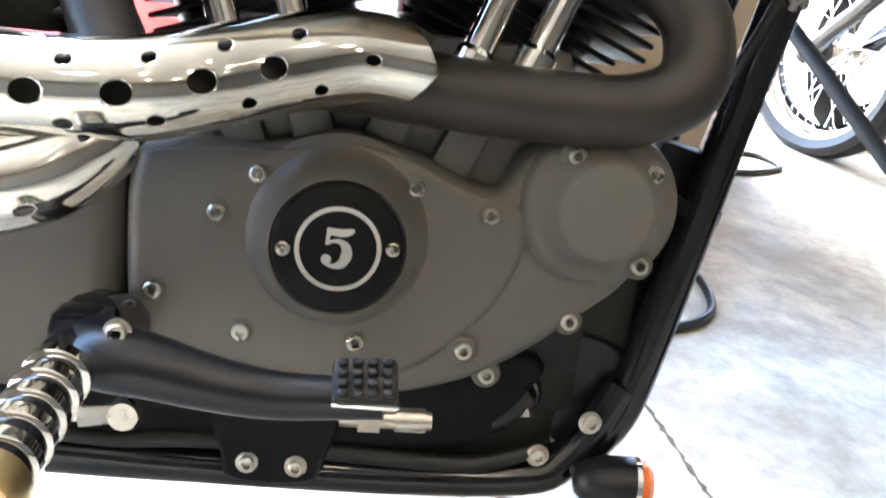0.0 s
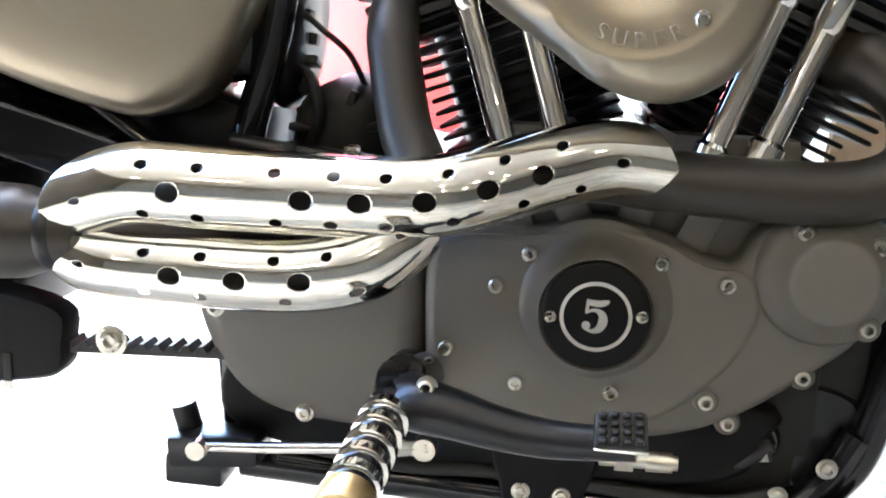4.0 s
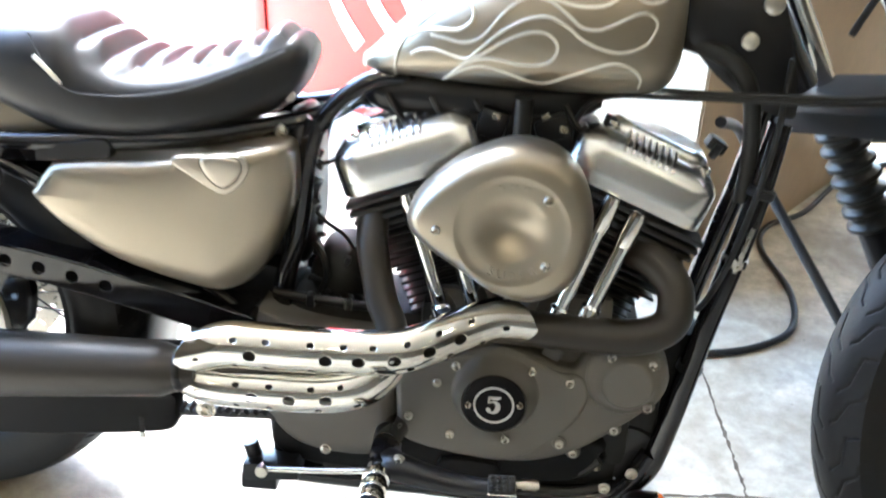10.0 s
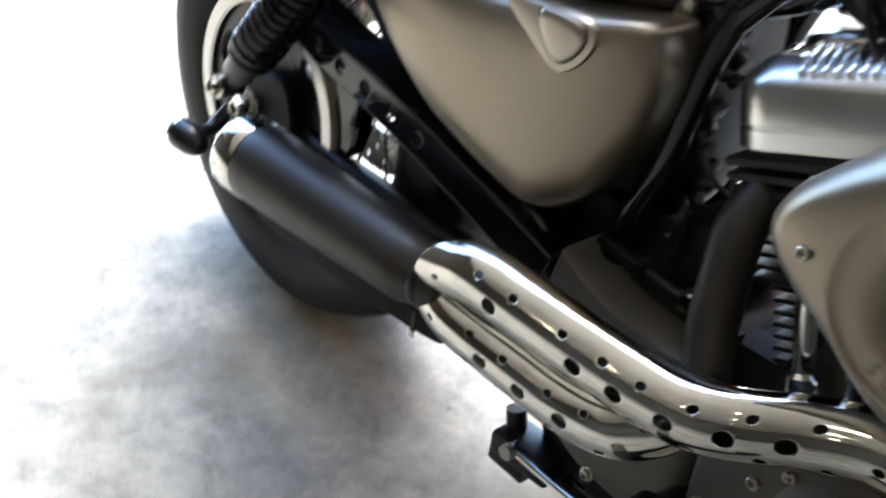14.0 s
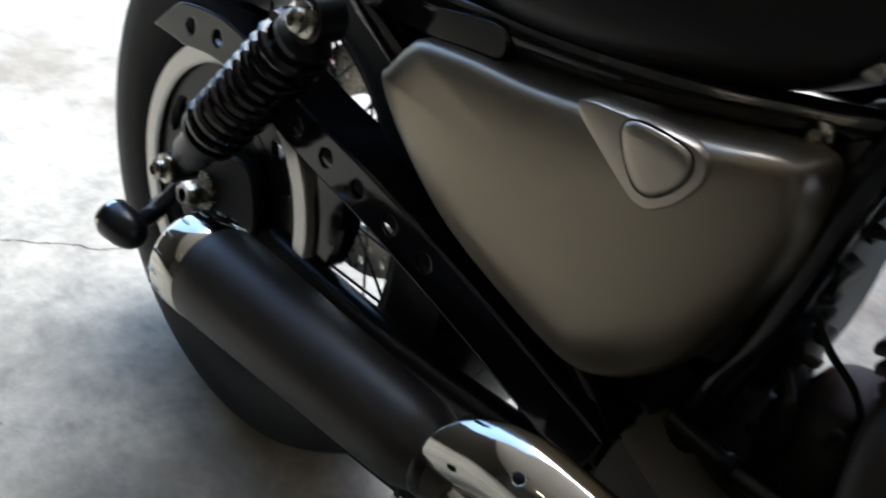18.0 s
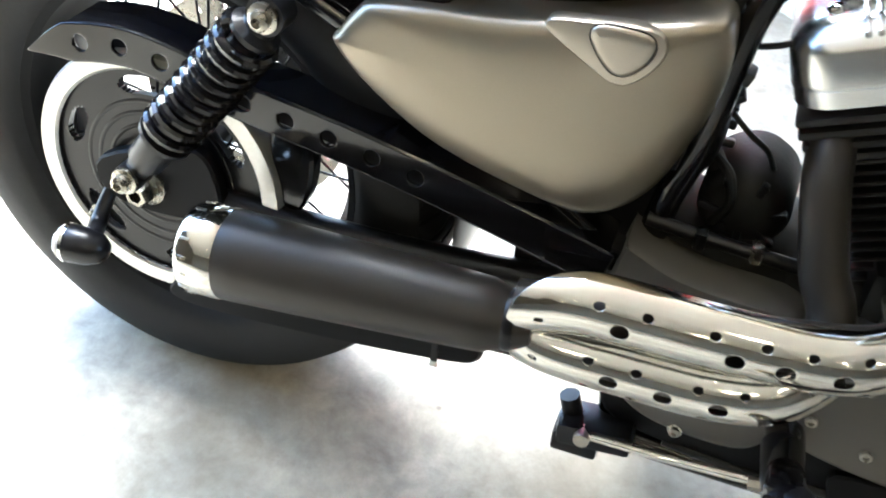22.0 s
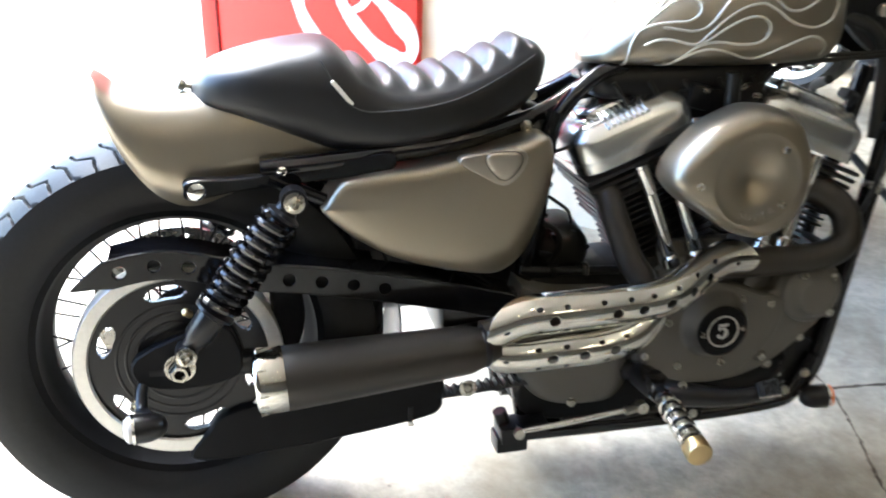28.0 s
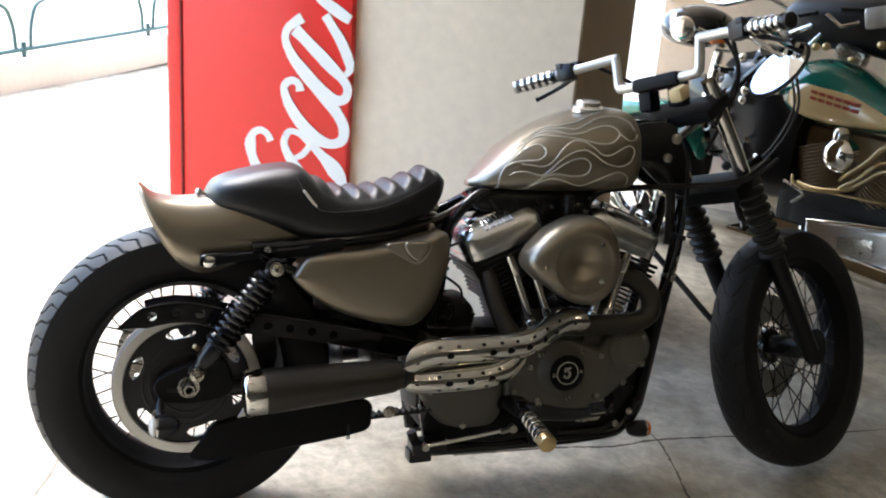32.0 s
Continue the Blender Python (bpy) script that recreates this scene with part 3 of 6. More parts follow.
for k in range(16):
    a = 2 * math.pi * k / 16
    c = Vector((0.452, -0.212, 0.340)) + Vector((1, 0.01, 0.047)) * -0.334 + Vector((0, math.cos(a), math.sin(a))) * 0.0482
    part("slot", box(tuple(c), (0.012, 0.0034, 0.0026), 0.0010, (math.degrees(a) - 90, 0, 0)), STEEL, tip)
part("clamp", lathe([(-0.004, 0.028), (0.0, 0.0310), (0.006, 0.0310), (0.010, 0.028)], (0.446, -0.212, 0.340), (1, 0.01, 0.047), 32), SATIN, muffler)

# gearcase covers
cover = part("cam_cover", pillow([(0.733, 0.238), (0.731, 0.329), (0.754, 0.350), (0.822, 0.356), (0.874, 0.369), (0.923, 0.359), (0.964, 0.341), (0.985, 0.341), (1.002, 0.369), (1.043, 0.390), (1.094, 0.373), (1.112, 0.333), (1.088, 0.282), (1.057, 0.252), (1.010, 0.214), (0.961, 0.189), (0.900, 0.178), (0.800, 0.188), (0.742, 0.205)], [(-0.060, 0.0), (-0.112, 0.0), (-0.118, 0.002), (-0.122, 0.006), (-0.125, 0.012)], steps=4), CAST, bike, "grey wrinkle painted gearcase cover")
part("boss", lathe([(0.001, 0.0720), (-0.0006, 0.0685), (-0.002, 0.0650), (-0.0045, 0.0612), (-0.009, 0.0575), (-0.016, 0.0538), (-0.025, 0.0500), (-0.0315, 0.0474), (-0.034, 0.0457), (-0.030, 0.0440)], (0.874, -0.1255, 0.296), (0, 1, 0), 56), CAST, cover)
part("round_cover", lathe([(0.03, 0.0600), (0.002, 0.0590), (-0.005, 0.0565), (-0.010, 0.053), (-0.0115, 0.049), (-0.0135, 0.0450), (-0.023, 0.0370), (-0.0262, 0.0352), (-0.0275, 0.0330), (-0.0277, 0.0300)], (1.055, -0.122, 0.335), (0, 1, 0), 48), CAST, cover, "round grey cover with a raised centre")
for x, y, z in ((0.817, -0.126, 0.335), (0.791, -0.126, 0.306), (0.924, -0.126, 0.336), (0.978, -0.126, 0.322), (1.031, -0.134, 0.371), (1.087, -0.134, 0.364), (1.087, -0.134, 0.298), (1.047, -0.118, 0.248), (0.971, -0.126, 0.222), (0.813, -0.126, 0.223), (0.893, -0.126, 0.222), (0.752, -0.126, 0.248), (0.993, -0.112, 0.200)):
    part("bolt", lathe([(0.004, 0.011), (-0.001, 0.011), (-0.003, 0.009)], (x, y, z), (0, 1, 0), 18), CAST, cover)
    part("bolt", cap_bolt(x, y - 0.001, z, 0.0066), STEEL, cover, "zinc socket head bolt")
part("raised_field", pillow([(0.738, 0.240), (0.737, 0.326), (0.757, 0.345), (0.822, 0.351), (0.874, 0.363), (0.921, 0.353), (0.962, 0.335), (0.990, 0.333), (1.004, 0.318), (1.004, 0.292), (0.992, 0.262), (0.972, 0.236), (0.944, 0.210), (0.914, 0.193), (0.880, 0.184), (0.800, 0.193), (0.747, 0.209)], [(-0.118, 0.0), (-0.1262, 0.0), (-0.1282, 0.0025), (-0.1288, 0.006)], steps=4), CAST, cover)
timer = part("timer_cover", lathe([(0.006, 0.0435), (-0.004, 0.0435), (-0.006, 0.041), (-0.0065, 0.002)], (0.874, -0.156, 0.296), (0, 1, 0), 56), ANODISED, bike, "black round timer cover with a number five in a ring")
part("ring", lathe([(0.0, 0.0285), (-0.0012, 0.0285), (-0.0012, 0.0255), (0.0, 0.0255)], (0.874, -0.1622, 0.296), (0, 1, 0), 56, False), RIM, timer, "bare metal ring")


def numeral():
    """A fat slab-serif five: flag, stem and a bowl that swells and ends in a ball."""
    def stroke(points, half):
        line = spline([(*p, h) for p, h in zip(points, half)], 8)
        rings = []
        for i, q in enumerate(line):
            d = Vector(line[min(i + 1, len(line) - 1)][:2]) - Vector(line[max(i - 1, 0)][:2])
            n = Vector((-d.y, d.x)).normalized() * q[2]
            rings.append([(q[0] + n.x, 0.0, q[1] + n.y), (q[0] + n.x, -0.0008, q[1] + n.y), (q[0] - n.x, -0.0008, q[1] - n.y), (q[0] - n.x, 0.0, q[1] - n.y)])
        return grid_mesh(rings, True, (True, True))
    ball = lathe([(0.0, 0.0034), (-0.0007, 0.0034)], (-0.0072, 0, -0.0076), (0, 1, 0), 20)
    bowl = stroke([(-0.0074, 0.0030), (-0.0035, 0.0052), (0.0012, 0.0050), (0.0052, 0.0012), (0.0056, -0.0046), (0.0026, -0.0100), (-0.0030, -0.0118), (-0.0088, -0.0098)], [0.0008, 0.0012, 0.0018, 0.0031, 0.0036, 0.0028, 0.0014, 0.0008])
    stem = stroke([(-0.0068, 0.0138), (-0.0071, 0.0080), (-0.0074, 0.0024)], [0.0013, 0.0013, 0.0013])
    flag = stroke([(-0.0080, 0.0118), (-0.0030, 0.0112), (0.0030, 0.0110), (0.0080, 0.0128), (0.0094, 0.0140)], [0.0022, 0.0024, 0.0026, 0.0018, 0.0004])
    return merge(ball, bowl, stem, flag)


number = part("digit", numeral(), RIM, timer, "bare metal number five")
number.matrix_basis = Matrix.Translation((0.874, -0.1626, 0.296))
for dx in (-0.036, 0.036):
    part("screw", cap_bolt(0.874 + dx, -0.1618, 0.296 + dx * 0.08, 0.0036), STEEL, timer)
sprocket = part("sprocket_cover", pillow([(0.729, 0.225), (0.729, 0.335), (0.700, 0.350), (0.620, 0.350), (0.555, 0.330), (0.523, 0.290), (0.527, 0.252), (0.545, 0.212), (0.575, 0.180), (0.620, 0.164), (0.690, 0.162), (0.722, 0.185)], [(-0.050, 0.0), (-0.105, 0.0), (-0.114, 0.004), (-0.119, 0.012), (-0.120, 0.025)]), CAST, bike, "grey wrinkle painted sprocket cover")
for x, z in ((0.545, 0.262), (0.628, 0.172), (0.715, 0.322)):
    part("bolt", cap_bolt(x, -0.119, z, 0.0062), STEEL, sprocket)
part("sprocket_cover_shield", pillow([(0.522, 0.335), (0.524, 0.352), (0.533, 0.394), (0.538, 0.396), (0.578, 0.378), (0.624, 0.369), (0.705, 0.362), (0.708, 0.335), (0.620, 0.330)], [(-0.050, 0.0), (-0.122, 0.0), (-0.126, 0.003)]), CAST, bike, "grey painted upper cover behind the heat shields")

# crankcase, cylinders
part("sump", pillow([(0.545, 0.150), (0.560, 0.215), (0.700, 0.225), (1.010, 0.215), (1.035, 0.180), (1.000, 0.135), (0.860, 0.122), (0.640, 0.122)], [(0.100, 0.004), (0.090, 0.0), (-0.085, 0.0), (-0.096, 0.004), (-0.100, 0.010)]), ANODISED, bike, "dark oily sump and engine mount below the covers")
case = part("crankcase", box((0.88, 0.0, 0.27), (0.40, 0.16, 0.24), 0.03), DARKCAST, bike, "dark cast crankcase")
part("transmission_case", box((0.64, 0.0, 0.285), (0.24, 0.15, 0.21), 0.03), DARKCAST, case)
part("front_case", box((1.065, 0.0, 0.205), (0.11, 0.13, 0.17), 0.02), DARKCAST, case)
part("lifter_deck", box((0.87, -0.02, 0.385), (0.22, 0.15, 0.06), 0.015), DARKCAST, case)
for x, z, tilt in ((0.80, 0.385, -22), (0.845, 0.40, -22), (0.905, 0.40, 24), (0.950, 0.375, 24)):
    part("lifter_block", merge(box((x, -0.088, z - 0.02), (0.030, 0.045, 0.075), 0.008, (0, tilt, 0)), lathe([(0, 0.015), (0.02, 0.014), (0.03, 0.011)], (x, -0.100, z + 0.015), (math.sin(radians(tilt)), 0, math.cos(radians(tilt))), 16)), CAST, case)


def cylinder(foot, tilt, name, label):
    """A finned cylinder under a polished rocker box, built upright at its foot and then tilted."""
    m = pose(foot[0], 0, foot[1], 0, tilt, 0)
    move = lambda bm: (bm.transform(m), bm)[1]  # noqa: E731
    body = part(name, move(merge(lathe([(0.12, 0.066), (0.30, 0.069)], (0, 0, 0), (0, 0, 1), 24), box((0, 0, 0.33), (0.16, 0.13, 0.05), 0.012))), FIN, bike, label)
    for k in range(17):
        z = 0.135 + k * 0.0112
        wide = 0.155 if k < 11 else 0.185
        part("fin", move(box((0, 0, z), (wide, wide * 0.95, 0.0042), 0.0018, segments=1)), FIN, body)
    for wide, z in ((0.204, 0.322), (0.212, 0.335), (0.217, 0.348), (0.219, 0.361)):
        part("head_fin", move(box((0, 0, z), (wide, wide * 0.88, 0.0082), 0.0038)), FIN, body)
    lift = Matrix.Translation((-0.006, 0, 0))
    shell = rounded_stack(0.214, 0.190, 0.042, [(0.371, 0.002), (0.372, 0.0), (0.3875, 0.0), (0.3888, 0.0022), (0.3905, 0.0022), (0.392, 0.0), (0.421, 0.0015), (0.427, 0.0045), (0.434, 0.0110), (0.441, 0.0200), (0.4445, 0.0270), (0.446, 0.0360)])
    shell.transform(lift)
    part("rocker_box", move(shell), ALU, body, "polished aluminium rocker box")
    part("rocker_lid", move(rounded_stack(0.150, 0.105, 0.030, [(0.440, 0.0), (0.452, 0.001), (0.457, 0.004), (0.460, 0.010), (0.461, 0.020)])), ALU, body, "polished rocker lid")
    for n in range(8):
        part("rib", move(box((-0.046 + 0.0098 * n, -0.070, 0.4405), (0.0058, 0.040, 0.012), 0.0024, (26, 0, 0))), ALU, body)
    for n in (-1, 1):
        part("bolt", move(lathe([(0.415, 0.008), (0.449, 0.008), (0.452, 0.004)], (n * 0.070, -0.050, 0), (0, 0, 1), 12)), CHROME, body)
    return body


cylinder((0.880, 0.245), -20.5, "cylinder", "black finned rear cylinder under a polished rocker box")
cylinder((0.900, 0.235), 22.5, "cylinder", "black finned front cylinder under a polished rocker box")
for a, b in (((0.737, 0.575), (0.795, 0.405)), ((0.785, 0.580), (0.840, 0.410)), ((1.012, 0.590), (0.950, 0.415)), ((1.048, 0.570), (0.992, 0.420))):
    rod = part("pushrod_tube", tube([(a[0], -0.100, a[1]), (b[0], -0.118, b[1])], 0.0112, 18, 1, False), CHROME, bike, "chrome pushrod tube")
    v = Vector((a[0] - b[0], 0.018, a[1] - b[1])).normalized()
    part("collar", lathe([(0.0, 0.0150), (0.016, 0.0150), (0.020, 0.0115)], (b[0], -0.118, b[1]), v, 16), CHROME, rod)
    part("collar", lathe([(-0.05, 0.0115), (-0.046, 0.0132), (-0.006, 0.0132)], (a[0], -0.100, a[1]), v, 16), CHROME, rod)

# air cleaner
AIR = [(0.747, 0.567), (0.760, 0.603), (0.805, 0.646), (0.848, 0.668), (0.886, 0.677), (0.930, 0.669), (0.963, 0.642), (0.982, 0.593), (0.980, 0.537), (0.957, 0.490), (0.914, 0.467), (0.867, 0.474), (0.819, 0.503), (0.768, 0.537)]
AIR_MID = Vector((0.882, 0.570))


def air_cover():
    """A teardrop shell whose flat face runs into a round dish with a funnel in its middle."""
    line = [Vector((q[0], q[1])) for q in spline(AIR, 8, True)]
    n = len(line)
    inward = []
    for i in range(n):
        d = (line[(i + 2) % n] - line[i - 2]).normalized()
        side = Vector((-d.y, d.x))
        inward.append(side if side.dot(AIR_MID - line[i]) > 0 else -side)
    rings = [[(line[i].x + inward[i].x * s, y, line[i].y + inward[i].y * s) for i in range(n)] for y, s in ((-0.125, 0.004), (-0.150, 0.0), (-0.178, 0.0), (-0.189, 0.0025), (-0.198, 0.007), (-0.2045, 0.013), (-0.2080, 0.019))]
    for y, r in ((-0.2091, 0.0750), (-0.2093, 0.0735), (-0.2090, 0.0715), (-0.2082, 0.0690), (-0.2078, 0.0630), (-0.2077, 0.0540), (-0.2072, 0.0470), (-0.2052, 0.0390), (-0.2012, 0.0300), (-0.1962, 0.0210), (-0.1924, 0.0135), (-0.1902, 0.0075), (-0.1894, 0.0020)):
        rings.append([(AIR_MID.x + r * (q - AIR_MID).normalized().x, y, AIR_MID.y + r * (q - AIR_MID).normalized().y) for q in line])
    return grid_mesh(rings, True, (True, True))


air = part("air_cleaner", air_cover(), SILVER, bike, "matt silver teardrop air cleaner cover with a dished face", 70)
for x, z in ((0.787, 0.566), (0.924, 0.614), (0.927, 0.527)):
    part("bolt", cap_bolt(x, -0.2060, z, 0.0060), STEEL, air, "zinc cover screw")
for n, letter in enumerate("SUPER"):
    word = bpy.data.curves.new("embossed_letter", "FONT")
    word.body, word.size, word.extrude, word.offset, word.align_x, word.align_y = letter, 0.0165, 0.0005, -0.0005, "CENTER", "CENTER"
    word.bevel_depth, word.bevel_resolution = 0.0007, 1
    word.materials.append(SILVER)
    lettering = new("embossed_letter", word)
    lettering.parent = air
    bend = radians(3 + 13.0 * (n - 2))
    lettering.matrix_basis = pose(AIR_MID.x + 0.0600 * math.sin(bend), -0.2081, AIR_MID.y - 0.0600 * math.cos(bend), 90, -math.degrees(bend), 0)
for dx in (-0.016, 0.0, 0.016):
    part("embossed_bar", box((0.882 + dx, -0.2074, 0.628 - abs(dx) * 0.15), (0.008, 0.0008, 0.008), 0.0003, (4.6, dx * -900, 0)), SILVER, air)
part("carburettor_bracket", merge(box((0.880, -0.030, 0.660), (0.150, 0.075, 0.050), 0.012), box((0.845, -0.062, 0.672), (0.040, 0.030, 0.040), 0.008, (0, 15, 0)), box((0.925, -0.060, 0.668), (0.046, 0.030, 0.034), 0.008, (0, -20, 0))), SATIN, bike, "black bracket over the carburettor")
for x, z, a in ((0.850, 0.684, 20), (0.915, 0.688, -30), (0.940, 0.672, 10)):
    part("clip", box((x, -0.080, z), (0.012, 0.008, 0.008), 0.002, (0, a, 0)), STEEL, bike)
part("tappet_plate", box((0.905, -0.088, 0.385), (0.250, 0.020, 0.110), 0.010), CAST, bike, "grey painted tappet plate above the gearcase")
part("intake", tube([(0.892, -0.01, 0.56), (0.892, -0.13, 0.585)], 0.028, 18, 1, False), DARKCAST, bike, "black carburettor body")
part("breather_bolt", lathe([(0, 0.012), (0.06, 0.012)], (0.885, -0.10, 0.655), (0, 0, 1), 14), FIN, bike)


# side cover over the oil tank
side_bm = pillow([(0.2245, 0.545), (0.229, 0.559), (0.246, 0.583), (0.264, 0.5945), (0.320, 0.602), (0.391, 0.607), (0.513, 0.628), (0.566, 0.637), (0.582, 0.622), (0.5845, 0.568), (0.566, 0.506), (0.541, 0.456), (0.500, 0.428), (0.448, 0.430), (0.340, 0.461), (0.267, 0.504)], [(-0.070, 0.0), (-0.112, 0.0)], dome=((-0.126, 0.998), (-0.1315, 0.992), (-0.1355, 0.981), (-0.1385, 0.964), (-0.1412, 0.935), (-0.1440, 0.87), (-0.1465, 0.72), (-0.1478, 0.45), (-0.1485, 0.15)))
for v in side_bm.verts:
    if v.co.y < -0.075:
        # the front edge rolls away from the rider's knee
        v.co.y += 3.2 * max(0.0, v.co.x - 0.505 - 0.25 * (v.co.z - 0.56)) ** 2
side = part("side_cover", side_bm, SILVER, bike, "matt silver side cover with an inset badge", 80)
part("badge_rim", pillow([(0.428, 0.613), (0.433, 0.6195), (0.455, 0.6225), (0.500, 0.6265), (0.524, 0.625), (0.5325, 0.615), (0.531, 0.602), (0.520, 0.585), (0.506, 0.574), (0.497, 0.5725), (0.485, 0.5755), (0.455, 0.593), (0.434, 0.606)], [(-0.132, 0.0), (-0.1478, 0.0), (-0.1496, 0.0012), (-0.1500, 0.0035)]), BADGE, side, "raised silver badge surround")
part("badge_gap", pillow([(0.4665, 0.615), (0.4775, 0.6246), (0.515, 0.6238), (0.5248, 0.612), (0.520, 0.597), (0.508, 0.584), (0.497, 0.5803), (0.486, 0.5843), (0.4725, 0.600)], [(-0.146, 0.0), (-0.1503, 0.0), (-0.1504, 0.002)]), DARKCAST, side)
part("badge", pillow([(0.468, 0.615), (0.478, 0.6235), (0.515, 0.6225), (0.5235, 0.612), (0.519, 0.598), (0.507, 0.585), (0.497, 0.5815), (0.487, 0.5855), (0.474, 0.600)], [(-0.148, 0.0), (-0.1508, 0.0), (-0.1524, 0.0012), (-0.1532, 0.004), (-0.1538, 0.009)]), BADGE, side, "domed silver badge")
part("stud", lathe([(0, 0.003), (-0.002, 0.003)], (0.357, -0.134, 0.600), (0, 1, 0), 10), DARKCAST, side)
part("oil_tank", box((0.42, -0.01, 0.53), (0.30, 0.16, 0.15), 0.03), SATIN, bike, "black oil tank behind the side cover")
part("battery_box", box((0.36, 0.06, 0.48), (0.26, 0.10, 0.20), 0.02), SATIN, bike)


def loft(stations, sides, fn, steps=8):
    """Rings along x; stations of (x, ...) are smoothed, fn(station, angle) gives y and z."""
    line = spline(stations, steps)
    return grid_mesh([[(s[0], *fn(s, 2 * math.pi * k / sides)) for k in range(sides)] for s in line], True, (True, True))


def round_box(w, low, high, mid, power):
    """A cross-section that is widest at mid."""
    def at(a):
        c, s = math.cos(a), math.sin(a)
        h = (high - mid) if s > 0 else (mid - low)
        return w * math.copysign(abs(c) ** power, c), mid + h * math.copysign(abs(s) ** power, s)
    return at


# fuel tank with flame lines
TANK = [(0.660, 0.728, 0.742, 0.015), (0.672, 0.727, 0.752, 0.040), (0.700, 0.725, 0.780, 0.070), (0.760, 0.722, 0.834, 0.100), (0.850, 0.718, 0.884, 0.124), (0.940, 0.716, 0.911, 0.132), (1.010, 0.716, 0.918, 0.128), (1.055, 0.720, 0.910, 0.112), (1.078, 0.745, 0.890, 0.085), (1.086, 0.790, 0.860, 0.045)]
TANK_MID, TANK_POWER = 0.36, 0.72
tank = part("fuel_tank", loft(TANK, 48, lambda s, a: round_box(s[3], s[1], s[2], s[1] + (s[2] - s[1]) * TANK_MID, TANK_POWER)(a), 10), SILVER, bike, "matt silver fuel tank with pale flame lines")
TANK_LINE = np.array(spline(TANK, 10))


def on_tank(x, z):
    """The tank's near side at a place in side view."""
    low, high, w = (np.interp(x, TANK_LINE[:, 0], TANK_LINE[:, n]) for n in (1, 2, 3))
    mid = low + (high - low) * TANK_MID
    h = (high - mid) if z > mid else (mid - low)
    f = min(abs(z - mid) / h, 0.985)
    return x, -w * (1 - f ** (2 / TANK_POWER)) ** (TANK_POWER / 2) - 0.0004, mid + math.copysign(f * h, z - mid)


for flame in (
    [(0.735, 0.705), (0.757, 0.711), (0.789, 0.742), (0.807, 0.758), (0.827, 0.766), (0.848, 0.767), (0.874, 0.763), (0.9, 0.764), (0.915, 0.771), (0.921, 0.784), (0.918, 0.795), (0.907, 0.803), (0.891, 0.804), (0.873, 0.799), (0.852, 0.788), (0.827, 0.771), (0.81, 0.764), (0.792, 0.766), (0.77, 0.771), (0.751, 0.77), (0.735, 0.762)],
    [(0.757, 0.711), (0.793, 0.742), (0.814, 0.753), (0.835, 0.756), (0.862, 0.75), (0.888, 0.741), (0.911, 0.74), (0.939, 0.752), (0.968, 0.764), (0.993, 0.771), (1.015, 0.765), (1.027, 0.752), (1.027, 0.738)],
    [(0.792, 0.765), (0.81, 0.765), (0.826, 0.779), (0.85, 0.801), (0.874, 0.816), (0.892, 0.822), (0.91, 0.823), (0.933, 0.812), (0.95, 0.799), (0.973, 0.789), (1.0, 0.785), (1.027, 0.794), (1.038, 0.81), (1.04, 0.822), (1.032, 0.831), (1.02, 0.833), (1.004, 0.827), (0.983, 0.816), (0.966, 0.811), (0.948, 0.814), (0.931, 0.827), (0.914, 0.839), (0.9, 0.844), (0.884, 0.845), (0.87, 0.839), (0.853, 0.825), (0.836, 0.803), (0.821, 0.789), (0.801, 0.784), (0.779, 0.787), (0.76, 0.789)],
    [(0.712, 0.728), (0.715, 0.756), (0.723, 0.775), (0.736, 0.791), (0.759, 0.812), (0.784, 0.828), (0.803, 0.833), (0.814, 0.825), (0.812, 0.81), (0.796, 0.799), (0.772, 0.797), (0.746, 0.792), (0.727, 0.782)],
    [(0.727, 0.782), (0.749, 0.804), (0.777, 0.833), (0.8, 0.847), (0.824, 0.853), (0.857, 0.853), (0.88, 0.851), (0.911, 0.845), (0.944, 0.838), (0.973, 0.84), (0.992, 0.852), (0.997, 0.864), (0.986, 0.875), (0.963, 0.879), (0.931, 0.872), (0.906, 0.863), (0.873, 0.859), (0.845, 0.864), (0.818, 0.859), (0.788, 0.844), (0.755, 0.82)],
    [(0.797, 0.852), (0.827, 0.866), (0.864, 0.872), (0.893, 0.871), (0.922, 0.883), (0.955, 0.896), (0.999, 0.9), (1.031, 0.888), (1.045, 0.867)],
    [(0.764, 0.831), (0.806, 0.858), (0.837, 0.872), (0.869, 0.879), (0.901, 0.886), (0.935, 0.9), (0.976, 0.91)],
    [(1.0, 0.861), (1.015, 0.85), (1.031, 0.845), (1.047, 0.849), (1.053, 0.858)],
):
    part("flame_line", tube([on_tank(*q[:2]) for q in spline(flame, 5)], 0.0021, 6, 2), PEARL, tank)
part("fuel_cap", lathe([(-0.004, 0.040), (0.006, 0.040), (0.010, 0.036), (0.011, 0.030), (0.020, 0.030), (0.024, 0.026), (0.025, 0.004)], (0.955, -0.030, 0.912), (0, -0.12, 1), 28), ALU, tank, "brushed aluminium fuel cap")

# seat with pleats
SEAT = [(0.052, 0.700, 0.722, 0.040), (0.075, 0.690, 0.750, 0.080), (0.130, 0.672, 0.768, 0.108), (0.200, 0.640, 0.781, 0.120), (0.255, 0.618, 0.780, 0.124), (0.300, 0.617, 0.742, 0.126), (0.350, 0.619, 0.722, 0.126), (0.420, 0.627, 0.724, 0.118), (0.490, 0.642, 0.742, 0.100), (0.545, 0.662, 0.764, 0.078), (0.575, 0.690, 0.766, 0.064), (0.590, 0.725, 0.752, 0.045)]


